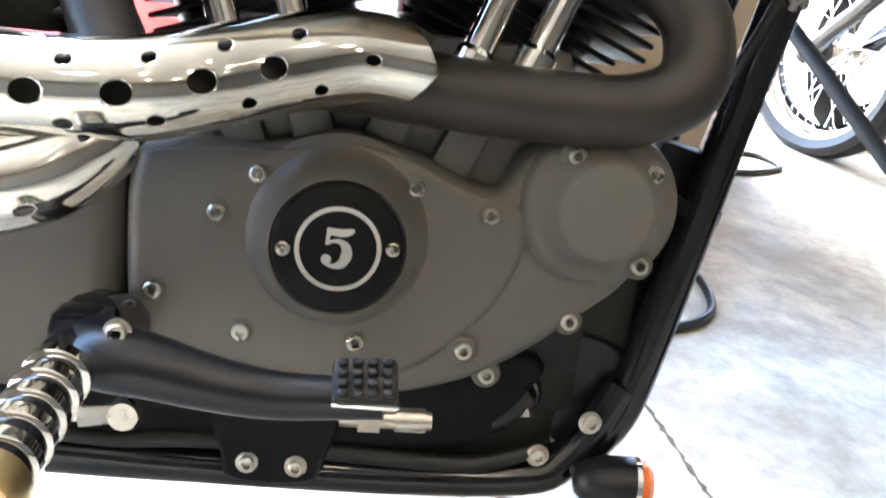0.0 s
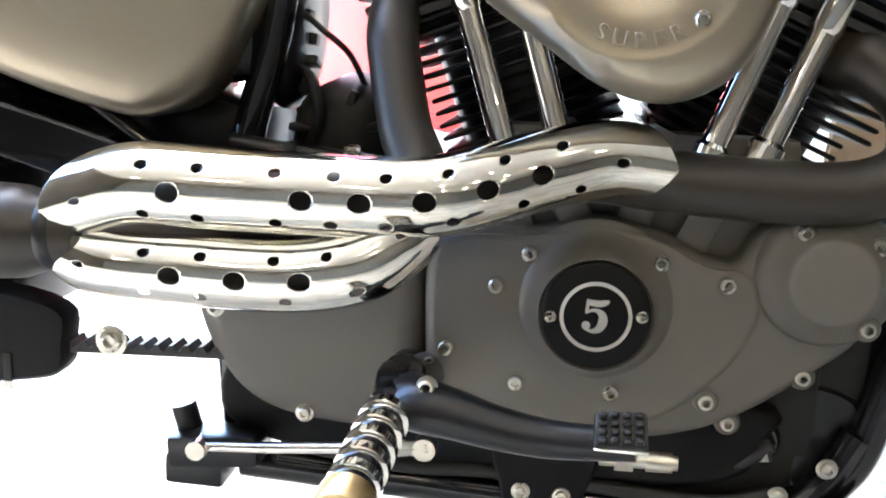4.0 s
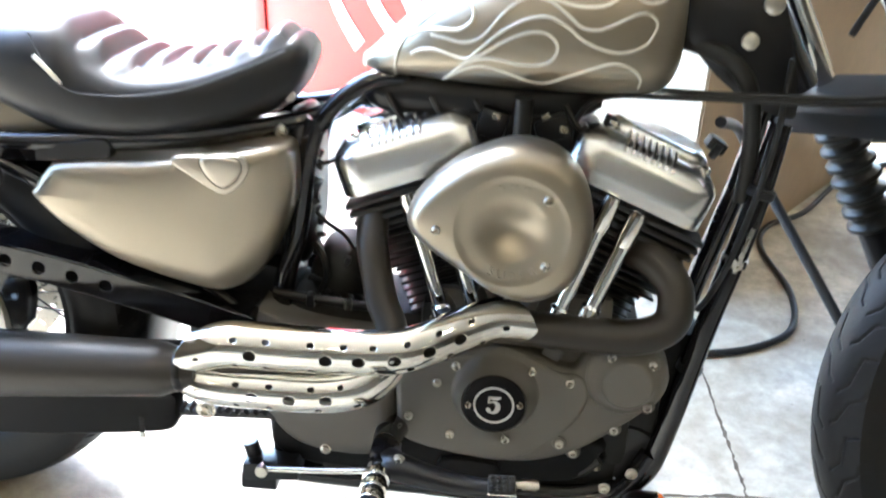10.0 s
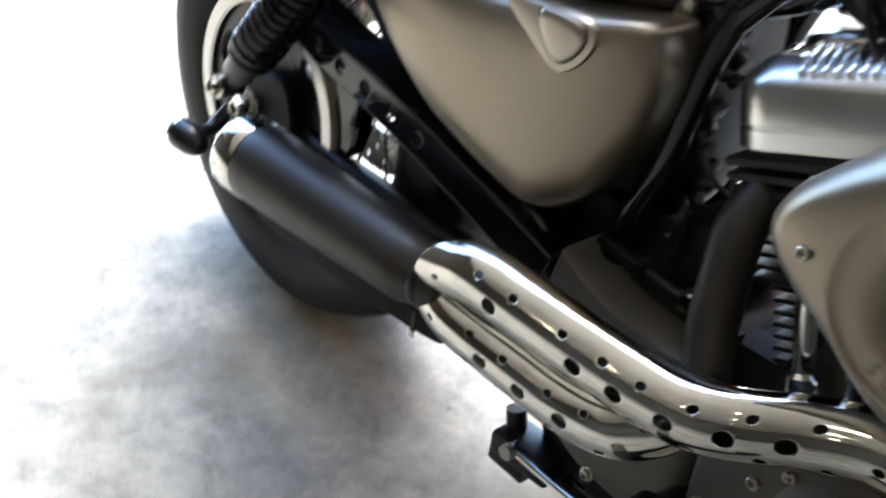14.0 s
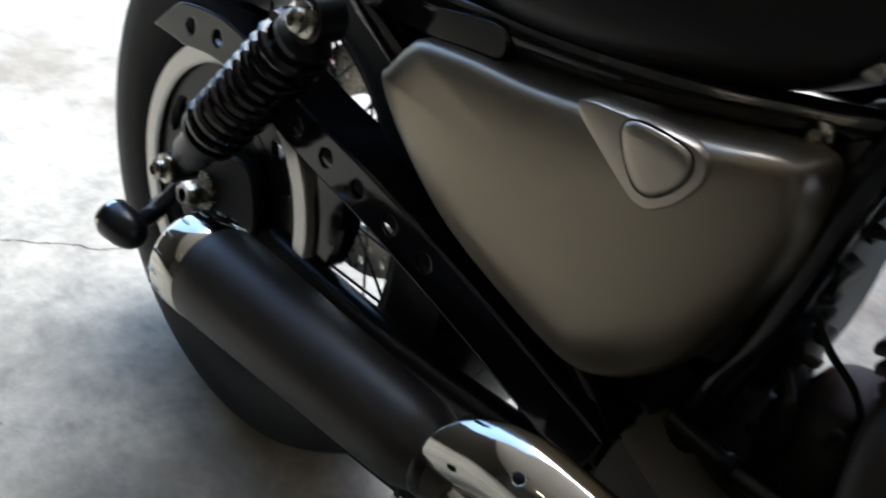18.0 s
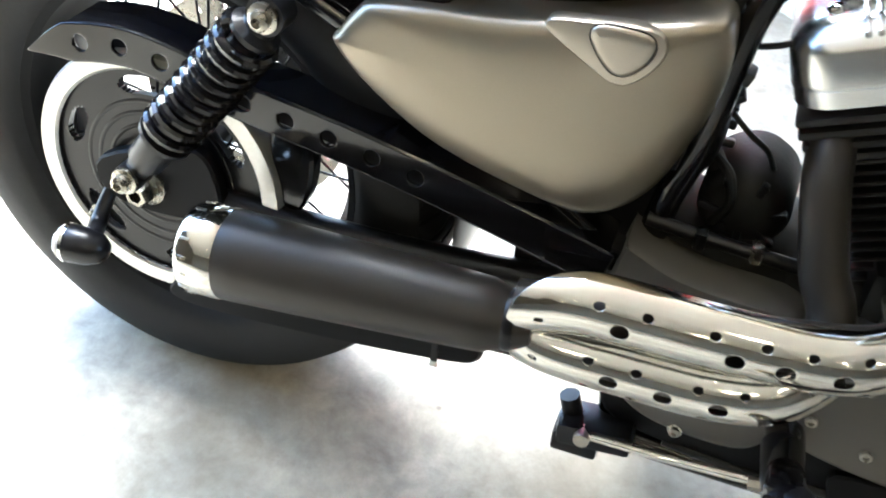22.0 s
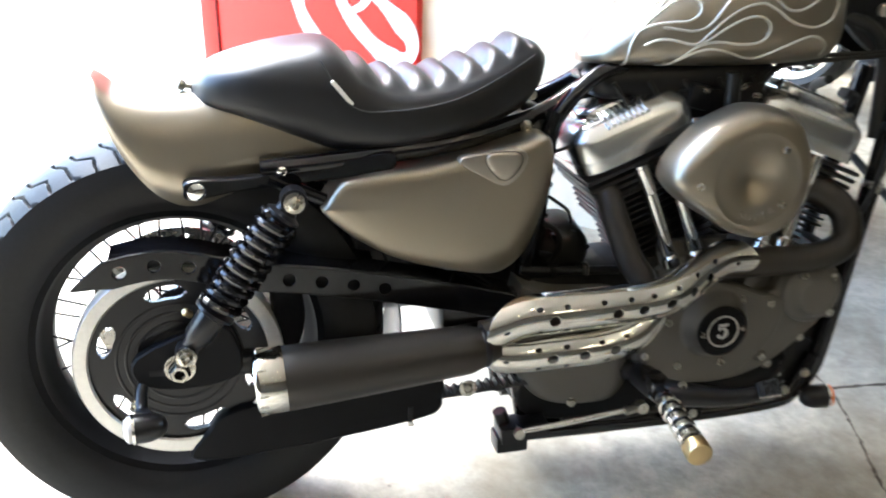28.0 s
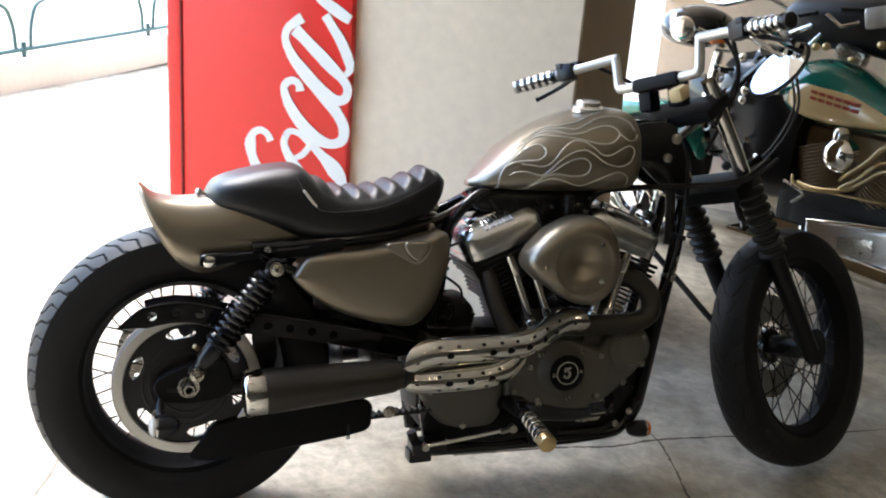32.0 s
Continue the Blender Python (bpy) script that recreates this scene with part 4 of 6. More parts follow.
def seat_ring(s, a):
    y, z = round_box(s[3], s[1], s[2], s[1] + (s[2] - s[1]) * 0.45, 0.62)(a)
    inner = max(0.0, 1 - (abs(y) / (s[3] * 0.80)) ** 4)
    if z > s[1] + (s[2] - s[1]) * 0.6 and 0.285 < s[0] < 0.565:
        z += 0.016 * abs(math.sin((s[0] - 0.285) / 0.040 * math.pi)) * inner - 0.003 * inner
    return y, z


seat = part("seat", loft(SEAT, 64, seat_ring, 12), LEATHER, bike, "black vinyl solo seat with cross pleats", 60)
part("tag", box((0.264, -0.127, 0.717), (0.006, 0.004, 0.056), 0.001, (12, -38, 0)), THREAD, seat, "small white maker's tag")
part("seam", tube([(0.235, -0.117, 0.765), (0.275, -0.126, 0.700), (0.340, -0.127, 0.690), (0.430, -0.118, 0.700), (0.510, -0.095, 0.728), (0.565, -0.070, 0.752)], 0.0012, 6), SEAM, seat)

# rear fender
FENDER = [(-0.088, 0.728, 0.745, 0.040), (-0.080, 0.705, 0.738, 0.062), (-0.062, 0.662, 0.722, 0.080), (-0.035, 0.612, 0.714, 0.090), (0.000, 0.574, 0.711, 0.094), (0.045, 0.560, 0.714, 0.096), (0.110, 0.580, 0.722, 0.098), (0.190, 0.600, 0.715, 0.098), (0.260, 0.612, 0.700, 0.095)]


def fender_ring(s, k):
    """An arch open below."""
    u = -1 + 2 * k / 24
    a = u * math.pi / 2
    y = s[3] * math.copysign(abs(math.sin(a)) ** 0.55, a)
    z = s[1] + (s[2] - s[1]) * abs(math.cos(a)) ** 0.55
    return s[0], y, z


fender = part("rear_fender", grid_mesh([[fender_ring(s, k) for k in range(25)] for s in spline(FENDER, 8)], False), SILVER, bike, "short matt silver rear fender with a kicked up tail", 60)
thick(fender, 0.003, 0)
strut = part("fender_strut", pillow([(0.030, 0.592), (0.040, 0.606), (0.120, 0.606), (0.260, 0.622), (0.330, 0.630), (0.330, 0.600), (0.240, 0.592), (0.120, 0.586), (0.040, 0.576)], [(-0.108, 0.0), (-0.122, 0.0), (-0.126, 0.003)]), GLOSS, bike, "black fender strut")
part("bolt", lathe([(0, 0.013), (-0.008, 0.013), (-0.012, 0.008)], (0.049, -0.124, 0.590), (0, 1, 0), 16), CHROME, strut, "chrome acorn bolt")
part("bolt", lathe([(0, 0.007), (-0.006, 0.007), (-0.008, 0.003)], (0.170, -0.124, 0.612), (0, 1, 0), 12), CHROME, strut)

part("seat_knob", merge(lathe([(-0.004, 0.004), (0.010, 0.004)], (0.052, -0.020, 0.720), (-1, 0, 0.25), 12), lathe([(0.008, 0.003), (0.010, 0.008), (0.018, 0.009), (0.022, 0.005)], (0.052, -0.020, 0.720), (-1, 0, 0.25), 16)), STEEL, fender, "small steel seat knob")

# shocks
for ysign in (-1, 1):
    bot, top = Vector((0.014, 0.180 * ysign, 0.366)), Vector((0.181, 0.172 * ysign, 0.581))
    axis = (top - bot).normalized()
    length = (top - bot).length
    shock = part("shock_absorber", lathe([(0.0, 0.012), (0.02, 0.015), (0.03, 0.0205), (0.068, 0.0215), (0.072, 0.030), (0.077, 0.030), (0.079, 0.014), (length - 0.036, 0.014), (length - 0.030, 0.026), (length - 0.025, 0.026), (length - 0.020, 0.017), (length, 0.014)], bot, axis, 28), SATIN, bike, "black coil spring shock absorber")
    u = axis.orthogonal().normalized()
    v = axis.cross(u)
    turns = 10.5
    part("damper_rod", lathe([(0.077, 0.0155), (length - 0.040, 0.0155)], bot, axis, 20), SATIN, shock, "black damper tube inside the spring")
    part("spring", tube([bot + axis * (0.080 + (length - 0.112) * k / 190) + (u * math.cos(2 * math.pi * turns * k / 190) + v * math.sin(2 * math.pi * turns * k / 190)) * 0.0272 for k in range(191)], 0.0058, 8, 1, False), GLOSS, shock, "gloss black coil spring")
    for place, r in ((bot, 0.016), (top, 0.019)):
        part("eye", lathe([(-0.014, r), (0.014, r)], place, (0, 1, 0), 20), SATIN, shock)
        part("bolt", lathe([(0.0, 0.015), (0.004, 0.015), (0.005, 0.010), (0.013, 0.010), (0.016, 0.006), (0.0161, 0.005), (0.010, 0.0045)], place + Vector((0, 0.014 * ysign, 0)), (0, ysign, 0), 16), STEEL, shock, "zinc shock bolt")
part("valve_bolt", lathe([(0, 0.006), (0.014, 0.006), (0.016, 0.004)], (0.022, -0.126, 0.402), (-0.5, -0.6, 0.6), 10), BRASS, rear, "brass adjuster bolt")

# swingarm and belt guards
for ysign in (-1, 1):
    part("swingarm", tube([(-0.045, 0.120 * ysign, 0.318), (0.06, 0.118 * ysign, 0.312), (0.30, 0.105 * ysign, 0.300), (0.52, 0.090 * ysign, 0.310)], 0.019, 12), SATIN, bike, "black swingarm leg")
part("axle_plate", pillow([(-0.060, 0.300), (-0.060, 0.345), (0.050, 0.385), (0.085, 0.360), (0.085, 0.300), (0.0, 0.285)], [(-0.122, 0.0), (-0.135, 0.0), (-0.138, 0.003)]), ANODISED, bike, "black axle plate")
guard_line = np.array(spline([(-0.140, 0.455), (-0.085, 0.475), (-0.020, 0.484), (0.040, 0.475), (0.110, 0.455), (0.240, 0.432), (0.380, 0.400), (0.520, 0.362)], 14))
guard_run = np.r_[0, np.cumsum(np.linalg.norm(np.diff(guard_line, axis=0), axis=1))]


def guard(u, v):
    x, z = (np.interp(u, guard_run, guard_line[:, n]) for n in range(2))
    xa, za = (np.interp(u + 0.005, guard_run, guard_line[:, n]) - np.interp(u - 0.005, guard_run, guard_line[:, n]) for n in range(2))
    d = math.hypot(xa, za)
    wide = (v - 0.022) * min(1.0, u / 0.06 + 0.05)
    return x - za / d * wide, -0.128, z + xa / d * wide


top_guard = part("belt_guard", perforated(guard, guard_run[-1], 0.044, 240, 20, [(0.074 + 0.049 * k, 0.022, 0.0095) for k in range(9)]), GLOSS, bike, "black belt guard drilled with round holes", 30)
thick(top_guard, 0.004, 0)
part("backing", grid_mesh([[(x, -0.116, z - 0.014), (x, -0.116, z + 0.014), (x, -0.110, z + 0.014), (x, -0.110, z - 0.014)] for x, z in [tuple(q) for q in guard_line if q[0] > -0.04]], True, (True, True)), SATIN, top_guard)
ridge = [(float(np.interp(u, guard_run, guard_line[:, 0])), float(np.interp(u, guard_run, guard_line[:, 1])) + 0.021) for u in np.linspace(0.06, guard_run[-1], 20)]
part("flange", grid_mesh([[(x, -0.130, z), (x, -0.128, z + 0.003), (x, -0.070, z + 0.004), (x, -0.070, z)] for x, z in ridge], True, (True, True)), GLOSS, top_guard)
part("mud_flap", pillow([(0.145, 0.470), (0.178, 0.440), (0.192, 0.385), (0.178, 0.325), (0.150, 0.330), (0.140, 0.400)], [(-0.090, 0.0), (-0.108, 0.0), (-0.112, 0.004)]), GLOSS, bike, "gloss black debris deflector")
low_guard = part("lower_belt_guard", pillow([(0.000, 0.158), (0.030, 0.200), (0.080, 0.235), (0.300, 0.262), (0.398, 0.250), (0.405, 0.214), (0.400, 0.190), (0.370, 0.177), (0.240, 0.160), (0.060, 0.147)], [(-0.100, 0.0), (-0.120, 0.0), (-0.125, 0.004), (-0.126, 0.010)]), ANODISED, bike, "black lower belt guard")
part("slot", box((0.350, -0.1266, 0.188), (0.008, 0.002, 0.030), 0.0008), DARKCAST, low_guard)
part("slot", box((0.350, -0.1268, 0.172), (0.010, 0.002, 0.008), 0.0008), WHITE, low_guard)
part("bolt", cap_bolt(0.448, -0.120, 0.222, 0.011), STEEL, low_guard, "large zinc bolt")


def belt():
    """The toothed drive belt: a loop round both pulleys."""
    loop = []
    for k in range(60):
        a = radians(60 + 240 * k / 59)
        loop.append((0.152 * math.cos(a), 0.323 + 0.152 * math.sin(a)))
    for k in range(30):
        a = radians(-75 + 150 * k / 29)
        loop.append((0.60 + 0.075 * math.cos(a), 0.292 + 0.075 * math.sin(a)))
    rings, n = [], len(loop)
    dense = []
    for i in range(n):
        a, b = Vector(loop[i]), Vector(loop[(i + 1) % n])
        for s in range(max(1, int((b - a).length / 0.0035))):
            dense.append(a + (b - a) * s / max(1, int((b - a).length / 0.0035)))
    m = len(dense)
    for i, q in enumerate(dense):
        d = (dense[(i + 1) % m] - dense[i - 1]).normalized()
        out = Vector((d.y, -d.x))
        if out.dot(q - Vector((0.3, 0.30))) < 0:
            out = -out
        deep = 0.0055 if (i // 2) % 2 else 0.0
        p, r = q + out * 0.003, q - out * (0.002 + deep)
        rings.append([(p.x, -0.116, p.y), (p.x, -0.088, p.y), (r.x, -0.088, r.y), (r.x, -0.116, r.y)])
    rings.append(rings[0])
    return grid_mesh(rings)


part("drive_belt", belt(), HOSE, bike, "black toothed drive belt", 30)

# frame
frame_tubes = [
    ([(1.225, -0.045, 0.690), (1.203, -0.060, 0.560), (1.165, -0.068, 0.400), (1.128, -0.072, 0.220), (1.105, -0.075, 0.150), (1.055, -0.078, 0.112), (0.95, -0.080, 0.102), (0.75, -0.082, 0.100), (0.56, -0.082, 0.104)], 0.0165),
    ([(1.225, 0.045, 0.690), (1.203, 0.060, 0.560), (1.165, 0.068, 0.400), (1.128, 0.072, 0.220), (1.105, 0.075, 0.150), (1.055, 0.078, 0.112), (0.95, 0.080, 0.102), (0.75, 0.082, 0.100), (0.56, 0.082, 0.104)], 0.0165),
    ([(1.180, 0.0, 0.820), (1.05, 0.0, 0.790), (0.85, 0.0, 0.715), (0.66, 0.0, 0.690)], 0.026),
    ([(0.68, -0.02, 0.700), (0.60, -0.030, 0.656), (0.52, -0.060, 0.640), (0.42, -0.098, 0.630), (0.25, -0.112, 0.618), (0.14, -0.112, 0.612)], 0.015),
    ([(0.68, 0.03, 0.700), (0.60, 0.070, 0.655), (0.45, 0.100, 0.632), (0.25, 0.112, 0.618), (0.14, 0.112, 0.612)], 0.015),
    ([(0.605, -0.060, 0.660), (0.590, -0.062, 0.600), (0.578, -0.062, 0.500), (0.555, -0.068, 0.400), (0.545, -0.075, 0.240), (0.56, -0.082, 0.104)], 0.0150),
    ([(0.60, 0.075, 0.660), (0.575, 0.095, 0.600), (0.560, 0.095, 0.500), (0.560, 0.090, 0.380), (0.545, 0.085, 0.240), (0.56, 0.082, 0.104)], 0.0165),
    ([(0.76, -0.02, 0.700), (0.70, -0.050, 0.722), (0.640, -0.060, 0.690), (0.600, -0.060, 0.640)], 0.013),
    ([(0.15, -0.118, 0.600), (0.30, -0.112, 0.520), (0.45, -0.105, 0.420), (0.54, -0.095, 0.340)], 0.011),
]
for points, r in frame_tubes:
    part("frame_tube", tube(points, r, 14), GLOSS, bike, "gloss black frame tube")
neck = part("steering_neck", tube([(1.245, 0, 0.727), (1.160, 0, 0.875)], 0.034, 24, 1, False), GLOSS, bike, "gloss black steering neck")
for ysign in (-1, 1):
    part("gusset", pillow([(1.060, 0.868), (1.160, 0.885), (1.205, 0.845), (1.240, 0.720), (1.222, 0.700), (1.150, 0.735), (1.085, 0.800)], [(0.040 * ysign, 0.0), (0.054 * ysign, 0.0), (0.057 * ysign, 0.004)]), SATIN, neck, "black gusset plate")
for x, z, r in ((1.189, 0.845, 0.013), (1.166, 0.798, 0.011)):
    part("bolt", lathe([(0, r), (-0.008, r), (-0.010, r * 0.7)], (x, -0.057, z), (0, 1, 0), 16), STEEL, neck, "zinc bolt")
part("seat_bolt", lathe([(0.0, 0.0095), (-0.006, 0.0095), (-0.009, 0.006), (-0.012, 0.005)], (0.556, -0.062, 0.640), (0, 1, 0), 16), STEEL, bike, "zinc frame bolt below the seat")
part("seat_bolt", lathe([(0.0, 0.008), (-0.006, 0.008), (-0.008, 0.004)], (0.566, -0.052, 0.688), (0, 1, 0), 12), STEEL, bike)
plate = part("peg_bracket", pillow([(0.800, 0.165), (0.805, 0.118), (0.815, 0.100), (0.868, 0.100), (0.880, 0.118), (0.885, 0.165)], [(-0.092, 0.0), (-0.108, 0.0), (-0.111, 0.003)]), ANODISED, bike, "black lower frame bracket")
for x, z in ((0.824, 0.116), (0.860, 0.115)):
    part("bolt", cap_bolt(x, -0.111, z, 0.0062), STEEL, plate)
for x, z in ((1.084, 0.160), (1.046, 0.130)):
    part("frame_bolt", cap_bolt(x, -0.095, z, 0.0068), STEEL, bike, "zinc frame bolt")
part("engine_mount", pillow([(1.060, 0.215), (1.085, 0.225), (1.115, 0.205), (1.110, 0.150), (1.080, 0.125), (1.055, 0.140)], [(-0.040, 0.0), (-0.062, 0.0), (-0.070, 0.005)]), SATIN, bike, "black front engine mount plate")
part("oil_filter", lathe([(-0.030, 0.0), (-0.030, 0.018), (-0.024, 0.021), (0.03, 0.021)], (1.030, -0.055, 0.175), (0.2, 1, 0), 28), GLOSS, bike, "gloss black canister at the engine's front")
part("hose_nut", lathe([(-0.006, 0.0075), (0.010, 0.0075)], (1.026, -0.092, 0.166), (1, -0.4, 0.3), 6), STEEL, bike)
part("hose", tube([(1.035, -0.095, 0.178), (1.000, -0.092, 0.150), (0.940, -0.090, 0.135), (0.850, -0.088, 0.138)], 0.008, 10), HOSE, bike, "black rubber hose")
part("hose", tube([(0.62, -0.095, 0.130), (0.72, -0.098, 0.122), (0.80, -0.098, 0.126), (0.98, -0.095, 0.118), (1.04, -0.09, 0.130)], 0.007, 10), HOSE, bike)
part("sump", loft([(0.800, 0.120, 0.170, 0.070), (0.830, 0.100, 0.200, 0.085), (0.960, 0.098, 0.205, 0.085), (1.050, 0.108, 0.215, 0.075), (1.090, 0.130, 0.210, 0.050)], 24, lambda q, a: round_box(q[3], q[1], q[2], (q[1] + q[2]) / 2, 0.55)(a)), DARKCAST, bike, "dark crankcase sump between the frame rails")
part("frame_rail", tube([(0.560, -0.080, 0.108), (0.800, -0.085, 0.100), (1.020, -0.085, 0.104), (1.075, -0.082, 0.125), (1.110, -0.076, 0.185)], 0.0155, 14), GLOSS, bike, "gloss black lower frame rail")
for x, z in ((0.926, 0.455), (0.850, 0.462)):
    part("lifter_guide", box((x, 0.03, z), (0.036, 0.06, 0.050), 0.008), ANODISED, bike, "dark lifter guide between the cylinders")
part("electric_box", box((1.122, 0.005, 0.285), (0.050, 0.12, 0.19), 0.010, (0, 12, 0)), ANODISED, bike, "dark box of electrics behind the down tubes")
for z in (0.33, 0.50, 0.60):
    x = float(np.interp(z, [0.22, 0.40, 0.56, 0.69], [1.128, 1.165, 1.203, 1.225]))
    part("cable_tie", lathe([(-0.006, 0.019), (0.006, 0.019)], (x, -0.066, z), (0.23, 0, 1), 16), STEEL if z == 0.50 else HOSE, bike)
part("clutch_cable", tube([(1.150, -0.062, 0.42), (1.160, -0.080, 0.45), (1.182, -0.088, 0.52), (1.212, -0.080, 0.66), (1.22, -0.07, 0.78)], 0.0045, 8), HOSE, bike, "black control cable along the down tube")
part("reflector_strip", box((1.196, -0.082, 0.520), (0.006, 0.004, 0.066), 0.001, (0, 13, 0)), STEEL, bike, "pale strip on the down tube")
part("throttle_cable", tube([(0.96, -0.05, 0.700), (1.03, -0.07, 0.728), (1.15, -0.085, 0.733), (1.35, -0.09, 0.745), (1.45, -0.08, 0.80)], 0.0042, 8), HOSE, bike, "black throttle cable")
part("throttle_cable", tube([(0.95, -0.06, 0.668), (0.985, -0.07, 0.715), (1.10, -0.087, 0.726), (1.35, -0.095, 0.738), (1.46, -0.10, 0.80)], 0.0042, 8), HOSE, bike)
part("wire_loom", tube([(1.09, -0.04, 0.79), (1.14, -0.06, 0.775), (1.175, -0.06, 0.735), (1.19, -0.05, 0.66), (1.19, -0.05, 0.58)], 0.012, 10), HOSE, bike, "black wire loom")
part("ignition_coil", merge(box((1.150, -0.02, 0.650), (0.028, 0.03, 0.018), 0.005, (0, 30, 0)), lathe([(0, 0.006), (0.022, 0.006)], (1.145, -0.03, 0.635), (0.3, -0.4, 0.8), 10)), DARKCAST, bike, "dark fittings beside the down tube")
part("cable_duct", loft([(0.560, 0.440, 0.660, 0.060), (0.578, 0.430, 0.668, 0.064), (0.592, 0.452, 0.660, 0.060), (0.598, 0.480, 0.640, 0.050)], 24, lambda q, a: round_box(q[3], q[1], q[2], (q[1] + q[2]) / 2, 0.6)(a)), SATIN, bike, "black moulded duct behind the side cover")
for k in range(9):
    cz = 0.455 + 0.021 * k
    part("connector", box((random.uniform(0.594, 0.604), random.uniform(-0.055, -0.01), cz), (random.uniform(0.010, 0.022), 0.02, random.uniform(0.008, 0.018)), 0.003, (random.uniform(-30, 30), random.uniform(-40, 40), 0)), SATIN if k % 3 else DARKCAST, bike, "small black wiring connector")
part("spark_lead", tube([(0.596, -0.04, 0.520), (0.618, -0.05, 0.505), (0.640, -0.04, 0.485), (0.652, -0.02, 0.455)], 0.0030, 8), HOSE, bike, "thin black engine lead")
part("spark_lead", tube([(0.600, -0.05, 0.590), (0.622, -0.06, 0.600), (0.650, -0.06, 0.612), (0.672, -0.05, 0.600)], 0.0032, 8), HOSE, bike, "thin black engine lead")
starter = part("starter", lathe([(-0.004, 0.010), (0.0, 0.030), (0.008, 0.040), (0.022, 0.047), (0.090, 0.047), (0.110, 0.036)], (0.632, -0.050, 0.412), (0.06, 1, 0.10), 32), DARKCAST, bike, "dark ribbed starter motor behind the cylinders")
for k in range(7):
    a = 2 * math.pi * k / 7 + 0.3
    part("rib", box((0.632 + 0.030 * math.cos(a), -0.047, 0.412 + 0.030 * math.sin(a)), (0.030, 0.012, 0.008), 0.003, (0, -math.degrees(a), 0)), SATIN, starter)
part("starter_cable", tube([(0.596, -0.045, 0.47), (0.612, -0.062, 0.462), (0.618, -0.060, 0.430), (0.606, -0.05, 0.400)], 0.005, 8), HOSE, bike)
part("crossover_rod", tube([(0.545, -0.080, 0.405), (0.60, -0.082, 0.400), (0.715, -0.084, 0.392)], 0.0075, 10), SATIN, bike, "black linkage rod above the sprocket cover")
for x in (0.60, 0.655):
    part("rod_clip", box((x, -0.084, 0.399), (0.012, 0.018, 0.020), 0.003), STEEL if x > 0.62 else SATIN, bike)
part("wiring_tray", loft([(0.66, 0.690, 0.712, 0.030), (0.70, 0.668, 0.726, 0.055), (0.84, 0.662, 0.730, 0.060), (0.95, 0.672, 0.730, 0.055), (0.99, 0.690, 0.722, 0.035)], 20, lambda s, a: round_box(s[3], s[1], s[2], (s[1] + s[2]) / 2, 0.6)(a)), SATIN, bike, "black wiring tray below the fuel tank")
for k in range(5):
    x = 0.70 + 0.06 * k
    part("tray_wire", tube([(x, -0.058, 0.700), (x + 0.02, -0.064, 0.672), (x + 0.045, -0.058, 0.660), (x + 0.06, -0.05, 0.690)], 0.004, 8), HOSE, bike)
    part("connector", box((x + 0.03, -0.06, 0.668), (0.018, 0.014, 0.012), 0.003, (0, 20 * k - 30, 0)), STEEL if k == 2 else SATIN, bike)
part("swingarm_pivot", box((0.462, -0.01, 0.335), (0.100, 0.15, 0.110), 0.02), SATIN, bike, "black swingarm pivot block")
part("gearbox_top", box((0.50, 0.0, 0.400), (0.13, 0.13, 0.09), 0.02, (0, 8, 0)), SATIN, bike, "black housing below the oil tank")
fender_arc = [(0.345 * math.cos(radians(a)), 0.323 + 0.345 * math.sin(radians(a))) for a in range(-18, 64, 4)]
part("inner_fender", grid_mesh([[(x, -0.078, z), (x + 0.004, -0.072, z + 0.002), (x + 0.004, 0.072, z + 0.002), (x, 0.078, z)] for x, z in fender_arc], False), SATIN, bike, "black plastic inner fender in front of the rear tyre")

# controls on the near side
pedal = part("brake_pedal", tube([(0.728, -0.165, 0.236), (0.733, -0.225, 0.240), (0.748, -0.252, 0.244), (0.774, -0.260, 0.242), (0.808, -0.263, 0.236), (0.842, -0.266, 0.233), (0.875, -0.272, 0.236), (0.905, -0.276, 0.239)], [0.020, 0.021, 0.021, 0.0185, 0.0160, 0.0140, 0.0125, 0.0115], 16), SATIN, bike, "satin black brake pedal arm")
PAD = pose(0.893, -0.284, 0.251, -38, -4, 0)
pad_bm = box((0, 0, 0), (0.036, 0.015, 0.025), 0.004)
pad_bm.transform(PAD)
pad = part("pedal_pad", pad_bm, HOSE, pedal, "studded black rubber pedal pad")
for i in range(16):
    stud = box((-0.0123 + 0.0082 * (i % 4), -0.0090, -0.0088 + 0.0059 * (i // 4)), (0.0058, 0.006, 0.0042), 0.0012, segments=1)
    stud.transform(PAD)
    part("stud", stud, HOSE, pad)
part("pad_plate", box((0.894, -0.278, 0.240), (0.038, 0.026, 0.004), 0.0015), CHROME, pedal)
part("adjuster", merge(lathe([(0, 0.006), (0.06, 0.006)], (0.885, -0.195, 0.192), (1, 0, 0.03), 12), lathe([(0.012, 0.0095), (0.026, 0.0095)], (0.885, -0.195, 0.192), (1, 0, 0.03), 6), lathe([(0.036, 0.008), (0.056, 0.008)], (0.885, -0.195, 0.192), (1, 0, 0.03), 12)), STEEL, pedal, "zinc adjuster rod and nuts")
part("pivot_bolt", cap_bolt(0.756, -0.262, 0.262, 0.0058), STEEL, pedal)
root, end = Vector((0.731, -0.215, 0.248)), Vector((0.724, -0.395, 0.221))
peg_axis = (end - root).normalized()
